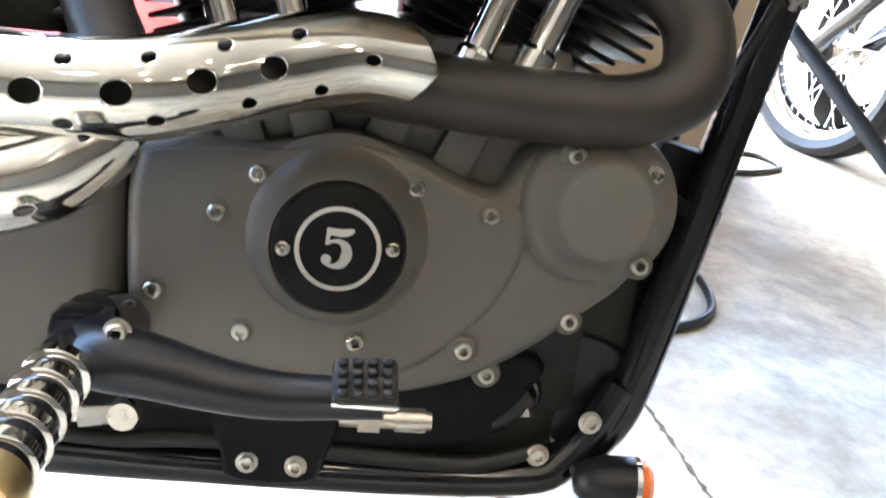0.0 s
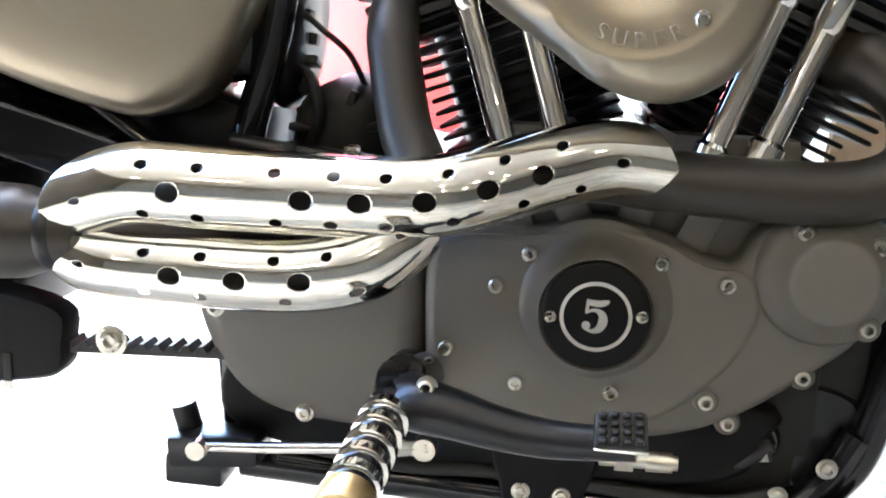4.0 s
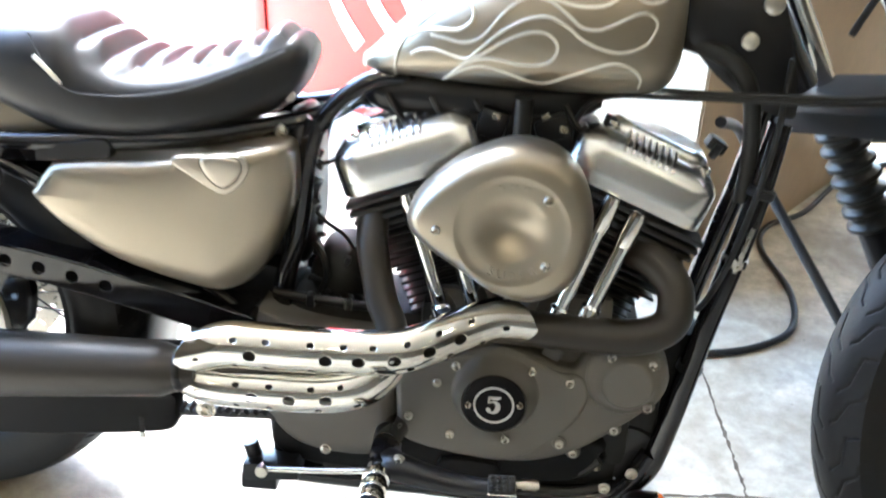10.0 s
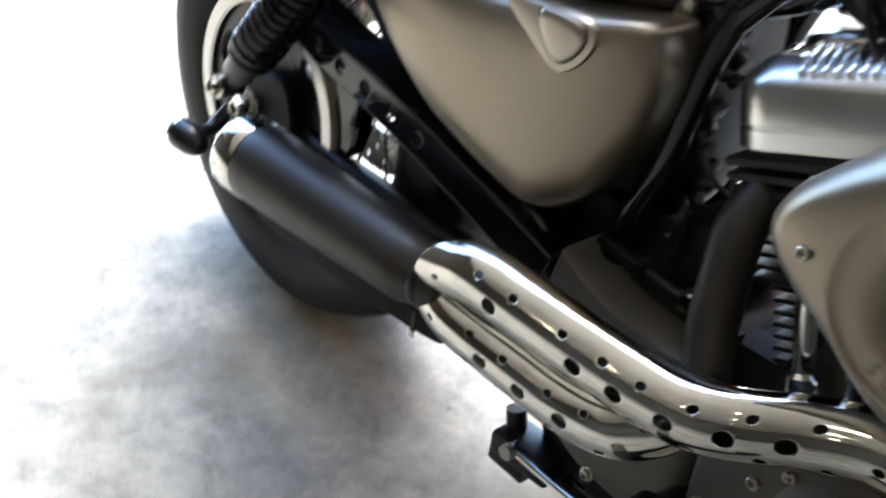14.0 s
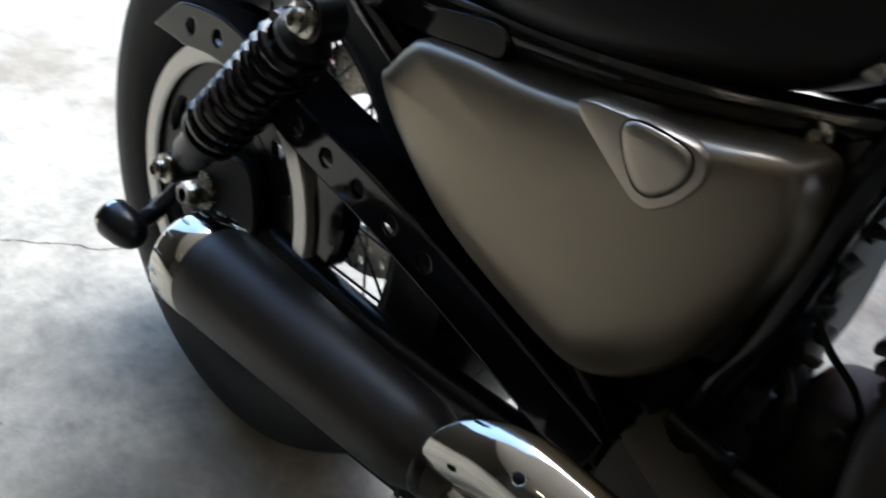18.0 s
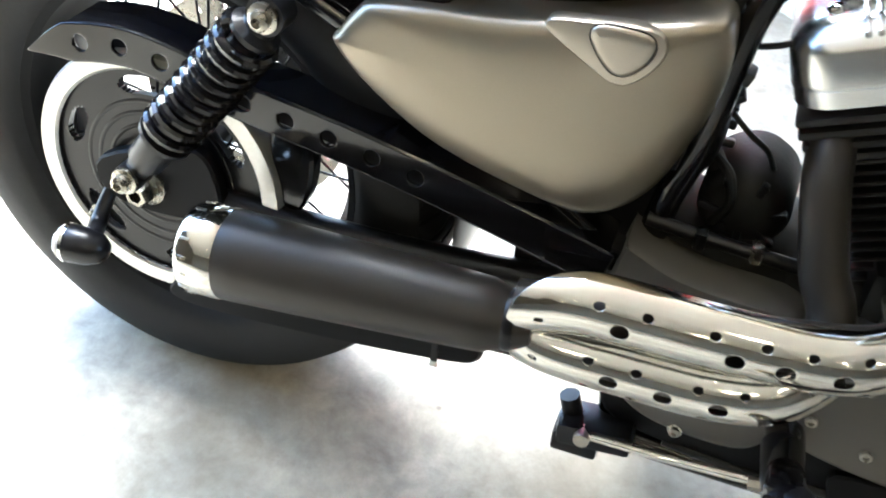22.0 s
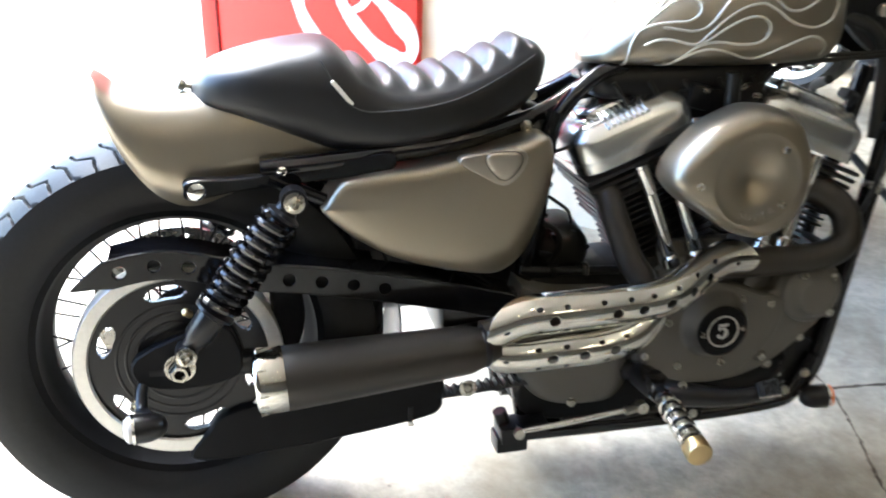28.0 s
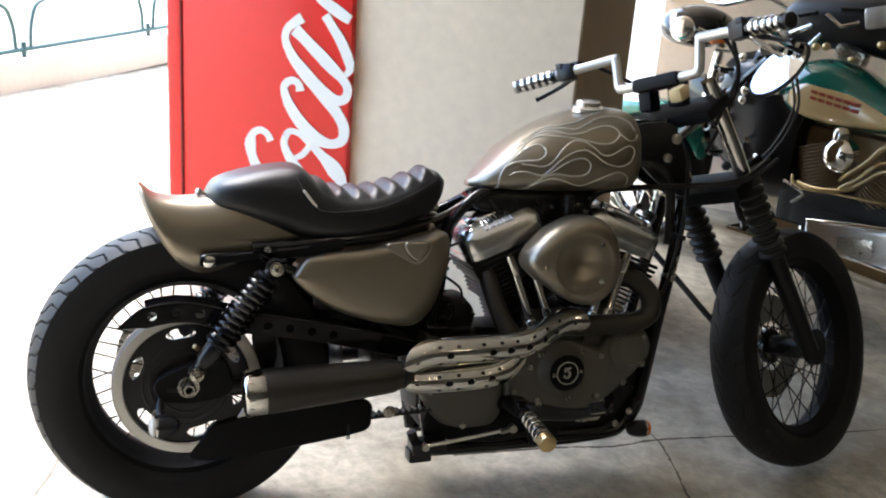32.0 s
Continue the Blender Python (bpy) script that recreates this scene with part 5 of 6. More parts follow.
peg = part("foot_peg", lathe([(0.0, 0.012), (0.03, 0.013), (0.032, 0.0165), (0.045, 0.0165), (0.047, 0.013), (0.052, 0.0125), (0.054, 0.015), (0.160, 0.0165)], root, peg_axis, 24), GLOSS, bike, "foot peg with black and chrome rings and a brass end")
for k in range(5):
    part("ring", lathe([(0.0, 0.016), (0.002, 0.0185), (0.010, 0.0185), (0.012, 0.016)], root + peg_axis * (0.056 + 0.0205 * k), peg_axis, 24), CHROME, peg, "chrome ring")
part("end_plug", lathe([(0.0, 0.0195), (0.018, 0.0200), (0.022, 0.0185), (0.0235, 0.012), (0.024, 0.002)], root + peg_axis * 0.159, peg_axis, 28), BRASS, peg, "brass end plug")
part("clevis", box(tuple(root + peg_axis * 0.016), (0.034, 0.040, 0.036), 0.009), GLOSS, peg)
part("peg_mount", tube([(0.733, -0.11, 0.215), (0.733, -0.16, 0.235), (0.731, -0.215, 0.250)], [0.020, 0.018, 0.018], 14), GLOSS, bike, "gloss black foot peg mount")
part("brake_rod", tube([(0.533, -0.126, 0.132), (0.625, -0.138, 0.146), (0.735, -0.150, 0.165)], 0.0052, 12), CHROME, bike, "chrome brake rod")
part("rod_end", lathe([(-0.012, 0.009), (0.006, 0.010), (0.012, 0.006)], (0.533, -0.126, 0.132), (0, 1, 0), 14), STEEL, bike, "zinc rod end")
part("rod_end", merge(lathe([(-0.008, 0.010), (0.008, 0.010)], (0.742, -0.152, 0.166), (0, 1, 0), 16), lathe([(0, 0.007), (0.03, 0.0075)], (0.742, -0.152, 0.166), (-1, 0, -0.17), 6)), STEEL, bike)
part("master_cylinder", merge(box((0.545, -0.105, 0.128), (0.085, 0.05, 0.030), 0.006, (0, -6, 0)), box((0.525, -0.100, 0.105), (0.055, 0.045, 0.030), 0.005), lathe([(0, 0.012), (0.045, 0.012)], (0.520, -0.100, 0.118), (-0.3, 0, 1), 14)), SATIN, bike, "black brake master cylinder")


def signal(name, centre, axis, lens, label):
    """A bullet turn signal."""
    body = part(name, lathe([(-0.032, 0.002), (-0.030, 0.010), (-0.022, 0.017), (-0.008, 0.0215), (0.014, 0.0225), (0.018, 0.0215)], centre, axis, 28), SATIN, bike, label)
    part("lens", lathe([(0.016, 0.0205), (0.024, 0.020), (0.029, 0.015), (0.031, 0.003)], centre, axis, 28), lens, body)
    part("rim", lathe([(0.0145, 0.0228), (0.0185, 0.0228)], centre, axis, 28, False), CHROME, body)
    return body


turn = signal("rear_turn_signal", (-0.054, -0.198, 0.262), (-1, -0.12, 0.02), CLEAR, "black bullet turn signal with a smoked lens")
part("stalk", tube([(-0.044, -0.190, 0.270), (-0.060, -0.158, 0.268), (-0.055, -0.130, 0.300), (-0.03, -0.125, 0.315)], [0.0105, 0.0100, 0.0085, 0.0085], 10), SATIN, turn)
part("stalk_nut", lathe([(-0.006, 0.009), (0.008, 0.009)], (-0.068, -0.150, 0.272), (0.1, 0.7, 0.5), 6), STEEL, turn)
turn = signal("front_turn_signal", (1.106, -0.108, 0.116), (1, -0.10, 0.0), AMBER, "black bullet turn signal with an amber lens")
part("stalk", tube([(1.090, -0.106, 0.118), (1.075, -0.09, 0.122), (1.06, -0.08, 0.125)], 0.007, 10), SATIN, turn)
part("side_stand", tube([(0.98, 0.10, 0.12), (1.08, 0.17, 0.09), (1.14, 0.235, 0.040)], 0.011, 10), GLOSS, bike, "black side stand holding the motorcycle up")

part("brake_hose", tube([(1.170, 0.070, 0.660), (1.225, 0.200, 0.620), (1.265, 0.232, 0.555), (1.296, 0.194, 0.509), (1.341, 0.136, 0.441), (1.385, 0.078, 0.373), (1.430, 0.019, 0.305), (1.455, 0.0, 0.280)], 0.0085, 10), HOSE, bike, "thick black front brake hose")

# fork, bars, mirror, all turned with the front wheel
for ysign in (-1, 1):
    y = 0.098 * ysign
    base, head = Vector((1.613, y, 0.268)), Vector((1.613, y, 0.268)) + RAKE * 0.80
    fork = part("fork_leg", steered(tube([base - RAKE * 0.02, base + RAKE * 0.30], [0.024, 0.026], 20, 1, False)), SATIN, bike, "black lower fork leg")
    part("fork_tube", steered(tube([base + RAKE * 0.28, head], 0.0195, 20, 1, False)), CHROME, fork, "chrome upper fork tube")
    ribs = []
    for k in range(37):
        ribs.append((0.29 + 0.0065 * k, 0.028 + 0.009 * (k % 4 in (1, 2))))
    part("gaiter", steered(lathe(ribs, base, RAKE, 24)), HOSE, fork, "ribbed black rubber fork gaiter")
lower = part("lower_clamp", steered(merge(box((1.345, 0, 0.710), (0.12, 0.25, 0.040), 0.012, (0, -28, 0)))), ANODISED, bike, "black lower fork clamp")
part("upper_clamp", steered(box((1.245, 0, 0.905), (0.12, 0.25, 0.034), 0.012, (0, -28, 0))), ANODISED, bike, "black upper fork clamp")
part("front_axle", steered(tube([(FRONT[0], -0.105, FRONT[2]), (FRONT[0], 0.105, FRONT[2])], 0.012, 14, 1, False)), STEEL, bike)
part("brake_disc", steered(lathe([(0.062, 0.070), (0.062, 0.146), (0.067, 0.146), (0.067, 0.070)], FRONT, (0, 1, 0), 48, False)), RIM, bike, "front brake disc on the far side")
part("brake_caliper", steered(box((1.52, 0.085, 0.36), (0.07, 0.06, 0.09), 0.012, (0, 40, 0))), SATIN, bike)
bar = part("handlebar", steered(merge(
    tube([(1.165, -0.045, 0.982), (1.165, -0.112, 0.984), (1.165, -0.121, 0.990), (1.166, -0.124, 1.000), (1.168, -0.128, 1.052), (1.168, -0.132, 1.062), (1.166, -0.142, 1.066), (1.104, -0.345, 1.045)], 0.0125, 14, 3),
    tube([(1.165, 0.045, 0.982), (1.165, 0.112, 0.984), (1.165, 0.121, 0.990), (1.166, 0.124, 1.000), (1.168, 0.128, 1.052), (1.168, 0.132, 1.062), (1.166, 0.142, 1.066), (1.104, 0.345, 1.045)], 0.0125, 14, 3),
    tube([(1.165, -0.06, 0.982), (1.165, 0.06, 0.982)], 0.0125, 14, 1, False))), RIM, bike, "brushed steel zig-zag handlebar")
part("riser", steered(merge(box((1.185, -0.045, 0.950), (0.045, 0.04, 0.07), 0.010), box((1.185, 0.045, 0.950), (0.045, 0.04, 0.07), 0.010), box((1.170, 0, 0.982), (0.05, 0.14, 0.036), 0.012))), ANODISED, bar, "black riser clamp")
for ysign in (-1, 1):
    d = Vector((-0.062, 0.203 * ysign, -0.021)).normalized()
    at = Vector((1.120, 0.294 * ysign, 1.050))
    grip = part("grip", steered(lathe([(0, 0.017), (0.006, 0.0175), (0.115, 0.0175), (0.118, 0.016)], at, d, 20)), GLOSS, bar, "black grip with chrome rings")
    for k in range(5):
        part("ring", steered(lathe([(0, 0.0175), (0.002, 0.0200), (0.010, 0.0200), (0.012, 0.0175)], at + d * (0.012 + 0.0205 * k), d, 20)), CHROME, bar)
    part("end_plug", steered(lathe([(0.118, 0.018), (0.128, 0.018), (0.131, 0.012)], at, d, 20)), STEEL if ysign > 0 else HOSE, bar)
    part("switch_box", steered(merge(box(tuple(at - d * 0.03), (0.038, 0.050, 0.045), 0.008, (0, 0, 16 * ysign)), box(tuple(at - d * 0.035 + Vector((0.02, 0, 0.012))), (0.03, 0.06, 0.03), 0.006), box(tuple(at - d * 0.02 + Vector((-0.012, 0, 0.018))), (0.018, 0.02, 0.016), 0.004))), SATIN, bar, "black switch housing")
    part("lever", steered(tube([at - d * 0.02 + Vector((0.035, 0, -0.010)), at + d * 0.03 + Vector((0.050, 0, -0.022)), at + d * 0.08 + Vector((0.045, 0, -0.036)), at + d * 0.10 + Vector((0.042, 0, -0.040))], [0.008, 0.006, 0.0055, 0.007], 10)), SATIN, bar, "black brake lever" if ysign < 0 else "black clutch lever")
part("ignition_cover", steered(box((1.146, -0.075, 0.941), (0.060, 0.036, 0.038), 0.013, (0, -20, 10))), CREAM, bike, "cream cover below the clamp")
for k, (p, q) in enumerate((((1.150, -0.20, 1.065), (1.25, -0.10, 0.86)), ((1.150, 0.20, 1.065), (1.27, 0.08, 0.84)), ((1.145, -0.23, 1.06), (1.29, -0.04, 0.80)))):
    p, q = Vector(p), Vector(q)
    part("bar_cable", steered(tube([p, (p + q) / 2 + Vector((0.09, 0, 0.03)), q], 0.005, 8)), HOSE, bike)
MIRROR_AT = STEER @ Vector((1.140, -0.345, 0.950))
face, lengthwise = Vector((0.79, 0.49, -0.36)).normalized(), Vector((0.51, -0.35, 0.63)).normalized()
across = face.cross(lengthwise)
mirror_turn = Matrix.Translation(MIRROR_AT) @ Matrix((face, lengthwise, across)).transposed().to_4x4() @ Matrix.Diagonal((1, 1.60, 0.82, 1))
bm = lathe([(0.002, 0.001), (0.002, 0.047), (0.008, 0.050), (0.018, 0.046), (0.028, 0.030), (0.032, 0.004)], (0, 0, 0), (1, 0, 0), 40)
bm.transform(mirror_turn)
mirror = part("mirror", bm, SATIN, bike, "oval mirror slung below the far grip")
bm = lathe([(0.001, 0.0455), (0.0, 0.0455), (0.0, 0.001)], (0, 0, 0), (1, 0, 0), 40)
bm.transform(mirror_turn)
part("glass", bm, MIRROR, mirror, "mirror glass")
part("stem", tube([MIRROR_AT + Vector((0.02, 0, 0.02)), MIRROR_AT + Vector((-0.04, 0.06, 0.07))], 0.006, 8, 1, False), CHROME, mirror)


# ---- red vending machine ----
VM = Matrix(((E1.x, E2.x, 0, 0), (E1.y, E2.y, 0, 0), (0, 0, 1, 0), (0, 0, 0, 1)))
origin = plan(0.758, -0.02)
vending = thing("vending_machine", "tall red vending machine with white script shapes beside a pillar", "vending machine", on_floor(*origin) @ VM)
part("cabinet", box((0.36, 0.40, 0.97), (0.72, 0.72, 1.70), 0.012), RED, vending)
part("door", box((0.325, 0.02, 0.97), (0.648, 0.07, 1.66), 0.008), RED, vending, "flat red front panel")
part("door_edge", box((0.683, 0.02, 0.97), (0.056, 0.075, 1.66), 0.010), RED, vending)
part("door_gap", box((0.652, 0.0, 0.97), (0.006, 0.04, 1.66), 0.001), DARKLINE, vending)
part("kick_plate", box((0.36, 0.38, 0.058), (0.70, 0.68, 0.124), 0.006), WHITE, vending, "white kick plate under the red cabinet")


def swash(points, lift=0.0, name="white_swash"):
    """A flat white stroke of changing width on the panel; points of (across, up, half width)."""
    line = spline(points, 10)
    rings = []
    for i, q in enumerate(line):
        d = Vector(line[min(i + 1, len(line) - 1)][:2]) - Vector(line[max(i - 1, 0)][:2])
        n = Vector((-d.y, d.x)).normalized() * max(0.003, q[2])
        rings.append([(q[0] + n.x, -0.0165, q[1] + n.y), (q[0] + n.x, -0.0170 - lift, q[1] + n.y), (q[0] - n.x, -0.0170 - lift, q[1] - n.y), (q[0] - n.x, -0.0165, q[1] - n.y)])
    part(name, grid_mesh(rings, True, (True, True)), WHITE, vending, "white script stroke")


for layer, stroke in enumerate((
    [(0.293, 0.56, 0.014), (0.307, 0.584, 0.013), (0.335, 0.595, 0.013), (0.363, 0.578, 0.014), (0.373, 0.541, 0.022), (0.365, 0.496, 0.018), (0.342, 0.451, 0.022), (0.302, 0.399, 0.025), (0.248, 0.345, 0.027)],
    [(0.235, 0.587, 0.013), (0.24, 0.557, 0.014), (0.219, 0.514, 0.018), (0.181, 0.467, 0.022), (0.131, 0.422, 0.023), (0.068, 0.386, 0.035), (0.022, 0.404, 0.018), (0.014, 0.447, 0.02), (0.044, 0.492, 0.03), (0.093, 0.535, 0.018), (0.141, 0.574, 0.014), (0.183, 0.602, 0.011), (0.218, 0.606, 0.011), (0.235, 0.587, 0.013)],
    [(0.125, 0.603, 0.009), (0.141, 0.565, 0.011), (0.166, 0.53, 0.011), (0.194, 0.513, 0.009)],
    [(0.182, 0.751, 0.016), (0.19, 0.777, 0.013), (0.217, 0.785, 0.013), (0.242, 0.764, 0.014), (0.238, 0.73, 0.016), (0.214, 0.685, 0.02), (0.168, 0.633, 0.023), (0.11, 0.592, 0.022), (0.059, 0.582, 0.016), (0.02, 0.6, 0.018), (0.013, 0.641, 0.02), (0.037, 0.686, 0.02), (0.086, 0.737, 0.022), (0.141, 0.791, 0.022)],
    [(0.181, 1.001, 0.018), (0.232, 0.962, 0.014), (0.242, 0.921, 0.014), (0.218, 0.872, 0.018), (0.172, 0.821, 0.023), (0.111, 0.768, 0.023), (0.05, 0.737, 0.018), (0.014, 0.746, 0.016), (0.005, 0.779, 0.016), (0.025, 0.81, 0.016), (0.071, 0.849, 0.022), (0.121, 0.89, 0.022), (0.171, 0.931, 0.02), (0.208, 0.96, 0.022)],
    [(0.14, 1.084, 0.012), (0.097, 1.058, 0.018), (0.051, 1.033, 0.02), (0.006, 1.009, 0.016)],
    [(0.096, 1.017, 0.016), (0.068, 0.979, 0.016), (0.038, 0.939, 0.018), (0.008, 0.882, 0.018), (0.0, 0.848, 0.014), (0.015, 0.825, 0.009)],
)):
    swash(stroke, 0.0004 + 0.0008 * layer)

# ---- second motorcycle, teal and cream ----
other = thing("parked_motorcycle", "teal and cream touring motorcycle with chrome parts, parked behind", "motorcycle", on_floor(2.52, 1.685) @ pose(0, 0, 0, 0, 0, -70))


def far_wheel(cx, cz, r, rim):
    w = part("wheel", lathe([(-0.045, rim), (-0.06, (r + rim) / 2), (-0.045, r - 0.01), (0, r), (0.045, r - 0.01), (0.06, (r + rim) / 2), (0.045, rim)], (cx, 0, cz), (0, 1, 0), 48, False), RUBBER, other, "black tyre on a chrome laced wheel")
    part("rim", lathe([(-0.05, rim + 0.006), (-0.05, rim - 0.006), (-0.02, rim - 0.03), (0.02, rim - 0.03), (0.05, rim - 0.006), (0.05, rim + 0.006)], (cx, 0, cz), (0, 1, 0), 48, False), CHROME, w)
    part("hub", lathe([(-0.07, 0.01), (-0.07, 0.06), (-0.05, 0.06), (-0.04, 0.035), (0.04, 0.035), (0.05, 0.06), (0.07, 0.06), (0.07, 0.01)], (cx, 0, cz), (0, 1, 0), 24), CHROME, w)
    for k in range(36):
        a = 2 * math.pi * k / 36
        s = -1 if k % 2 else 1
        part("spoke", tube([(cx + math.cos(a + 0.6 * (1 if k % 4 < 2 else -1)) * 0.05, s * 0.05, cz + math.sin(a + 0.6 * (1 if k % 4 < 2 else -1)) * 0.05), (cx + math.cos(a) * (rim - 0.02), 0, cz + math.sin(a) * (rim - 0.02))], 0.0022, 5, 1, False, False), CHROME, w)


far_wheel(-0.45, 0.32, 0.32, 0.255)
far_wheel(1.60, 0.32, 0.32, 0.215)
OT = [(0.19, 0.80, 0.84, 0.03), (0.24, 0.775, 0.91, 0.09), (0.32, 0.765, 0.99, 0.13), (0.44, 0.755, 1.02, 0.155), (0.55, 0.755, 0.995, 0.155), (0.70, 0.765, 0.93, 0.13), (0.85, 0.78, 0.87, 0.09), (0.95, 0.79, 0.82, 0.03)]
far_tank = part("fuel_tank", loft(OT, 36, lambda s, a: round_box(s[3], s[1], s[2], s[1] + (s[2] - s[1]) * 0.42, 0.75)(a), 8), TEAL, other, "teal fuel tank with a cream side panel")
part("cream_panel", loft([(0.305, 0.83, 0.85, 0.09), (0.33, 0.805, 0.91, 0.135), (0.40, 0.775, 0.955, 0.160), (0.49, 0.768, 0.958, 0.167), (0.59, 0.770, 0.937, 0.163), (0.70, 0.780, 0.89, 0.145), (0.77, 0.79, 0.855, 0.128), (0.84, 0.80, 0.83, 0.10)], 28, lambda s, a: round_box(s[3], s[1], s[2], s[1] + (s[2] - s[1]) * 0.42, 0.62)(a), 8), CREAM, far_tank)
for k in range(2):
    for n in range(6):
        part("lettering_bar", box((0.462 + 0.036 * n, -0.156, 0.896 - 0.024 * k - 0.0035 * n), (0.029, 0.022, 0.013), 0.001, (0, 6, 0)), RUST, far_tank)
part("engine", box((0.66, 0, 0.36), (0.62, 0.26, 0.30), 0.05), DARKCAST, other, "dark engine block")
part("cam_cover", box((0.66, -0.11, 0.34), (0.44, 0.10, 0.20), 0.04), DARKCAST, other)
part("air_box", box((0.66, 0.01, 0.63), (0.56, 0.12, 0.24), 0.04), TAN, other, "brown finned engine middle")
for k in range(16):
    for tilt, x in ((-22, 0.53), (22, 0.76)):
        part("engine_fin", lathe([(-0.003, 0.09), (-0.003, 0.122), (0.0, 0.124), (0.003, 0.122), (0.003, 0.09)], (x + math.sin(radians(tilt)) * (0.014 * k), 0, 0.47 + 0.0135 * k), (math.sin(radians(tilt)), 0, math.cos(radians(tilt))), 24), TAN, other)
part("horn_cover", lathe([(-0.05, 0.002), (-0.045, 0.042), (-0.02, 0.066), (0.03, 0.066)], (0.637, -0.185, 0.678), (0, 1, 0), 28), CHROME, other, "domed chrome cover between the cylinders")
part("horn_cap", lathe([(0, 0.03), (0.03, 0.03), (0.045, 0.02), (0.05, 0.004)], (0.622, -0.185, 0.738), (0, 0, 1), 20), CHROME, other)
for pipe in ([(0.482, 0.530), (0.597, 0.535), (0.714, 0.563), (0.774, 0.611), (0.848, 0.667), (1.10, 0.72)], [(0.66, 0.540), (0.689, 0.566), (0.750, 0.613), (0.796, 0.669), (0.841, 0.698), (1.10, 0.76)], [(0.66, 0.585), (0.701, 0.619), (0.769, 0.685), (0.828, 0.755), (0.95, 0.80)], [(0.450, 0.557), (0.497, 0.521), (0.648, 0.532), (0.876, 0.548)]):
    part("exhaust_pipe", tube([(x, -0.19 - 0.03 * (i in (1, 2, 3)), z) for i, (x, z) in enumerate(pipe)], 0.0085 if len(pipe) > 4 else 0.0055, 10), BRASS, other, "bare brass coloured pipe")
part("foot_lever", tube([(0.448, -0.24, 0.536), (0.503, -0.25, 0.526), (0.547, -0.25, 0.502), (0.504, -0.25, 0.460)], 0.0065, 10), STEEL, other, "alloy foot lever")
low_cover = part("lower_cover", box((0.800, -0.215, 0.360), (0.440, 0.070, 0.170), 0.030, (0, -8, 0), 4), ALU, other, "polished rounded lower engine cover")
part("cover_edge", tube([(0.590, -0.250, 0.408), (0.700, -0.256, 0.430), (0.830, -0.256, 0.452), (0.990, -0.250, 0.474)], 0.0085, 10), CHROME, low_cover)
part("cover_panel", box((0.805, -0.250, 0.360), (0.150, 0.012, 0.070), 0.005, (0, -9, 0)), STEEL, low_cover, "raised square on the cover")
part("frame_cover", box((1.02, 0, 0.52), (0.26, 0.22, 0.34), 0.04), GLOSS, other, "black frame and battery cover")
part("muffler", tube([(0.55, -0.22, 0.28), (1.0, -0.24, 0.27), (1.75, -0.25, 0.26)], [0.04, 0.05, 0.05], 20), CHROME, other, "long chrome muffler")
part("floorboard", merge(box((0.45, -0.28, 0.30), (0.34, 0.12, 0.02), 0.008), box((0.45, -0.22, 0.33), (0.22, 0.03, 0.09), 0.02)), CHROME, other, "chrome floorboard and bracket")
part("crash_bar", tube([(0.32, -0.05, 0.62), (0.28, -0.26, 0.56), (0.30, -0.32, 0.42), (0.34, -0.24, 0.28), (0.38, -0.08, 0.24)], 0.015, 12), GLOSS, other, "gloss black engine guard bar")
for ysign in (-1, 1):
    part("fork_leg", tube([(-0.47, 0.11 * ysign, 0.30), (0.20, 0.11 * ysign, 0.98)], 0.026, 14, 1, False), GLOSS, other, "gloss black fork leg")
part("front_fender", loft([(-0.75, 0.52, 0.56, 0.03), (-0.65, 0.56, 0.66, 0.08), (-0.45, 0.62, 0.70, 0.09), (-0.25, 0.58, 0.66, 0.085), (-0.15, 0.46, 0.55, 0.04)], 20, lambda s, a: round_box(s[3], s[1], s[2], s[1] + (s[2] - s[1]) * 0.4, 0.8)(a)), TEAL, other, "teal front fender")
part("seat", loft([(0.95, 0.74, 0.78, 0.06), (1.05, 0.70, 0.82, 0.15), (1.30, 0.68, 0.80, 0.18), (1.50, 0.72, 0.90, 0.16), (1.75, 0.74, 0.88, 0.10)], 28, lambda s, a: round_box(s[3], s[1], s[2], (s[1] + s[2]) / 2, 0.65)(a)), LEATHER, other, "black padded seat")
part("handlebar", tube([(0.36, -0.42, 1.10), (0.28, -0.30, 1.14), (0.27, -0.12, 1.06), (0.27, 0.12, 1.06), (0.28, 0.30, 1.14), (0.36, 0.42, 1.10)], 0.013, 12), CHROME, other, "chrome handlebar")
part("headlamp", lathe([(-0.10, 0.02), (-0.07, 0.08), (0.0, 0.09), (0.02, 0.085)], (0.12, 0, 0.95), (-1, 0, 0), 28), GLOSS, other, "gloss black headlamp shell")
for k in range(2):
    part("cable", tube([(0.34 + 0.025 * k, -0.19, 0.99), (0.405 + 0.02 * k, -0.205, 0.86), (0.395 + 0.02 * k, -0.205, 0.76), (0.33 + 0.02 * k, -0.20, 0.63), (0.22, -0.18, 0.53)], 0.006, 8), HOSE, other, "black control cable beside the tank")
roll = loft([(0.10, 1.08, 1.16, 0.04), (0.16, 1.05, 1.23, 0.08), (0.34, 1.045, 1.26, 0.095), (0.55, 1.04, 1.27, 0.095), (0.70, 1.02, 1.22, 0.085), (0.78, 1.04, 1.12, 0.04)], 24, lambda s, a: round_box(s[3], s[1], s[2], (s[1] + s[2]) / 2, 0.7)(a))
roll.transform(pose(0, 0.11, 0))
part("luggage_roll", roll, LEATHER, other, "black bag behind the handlebar")
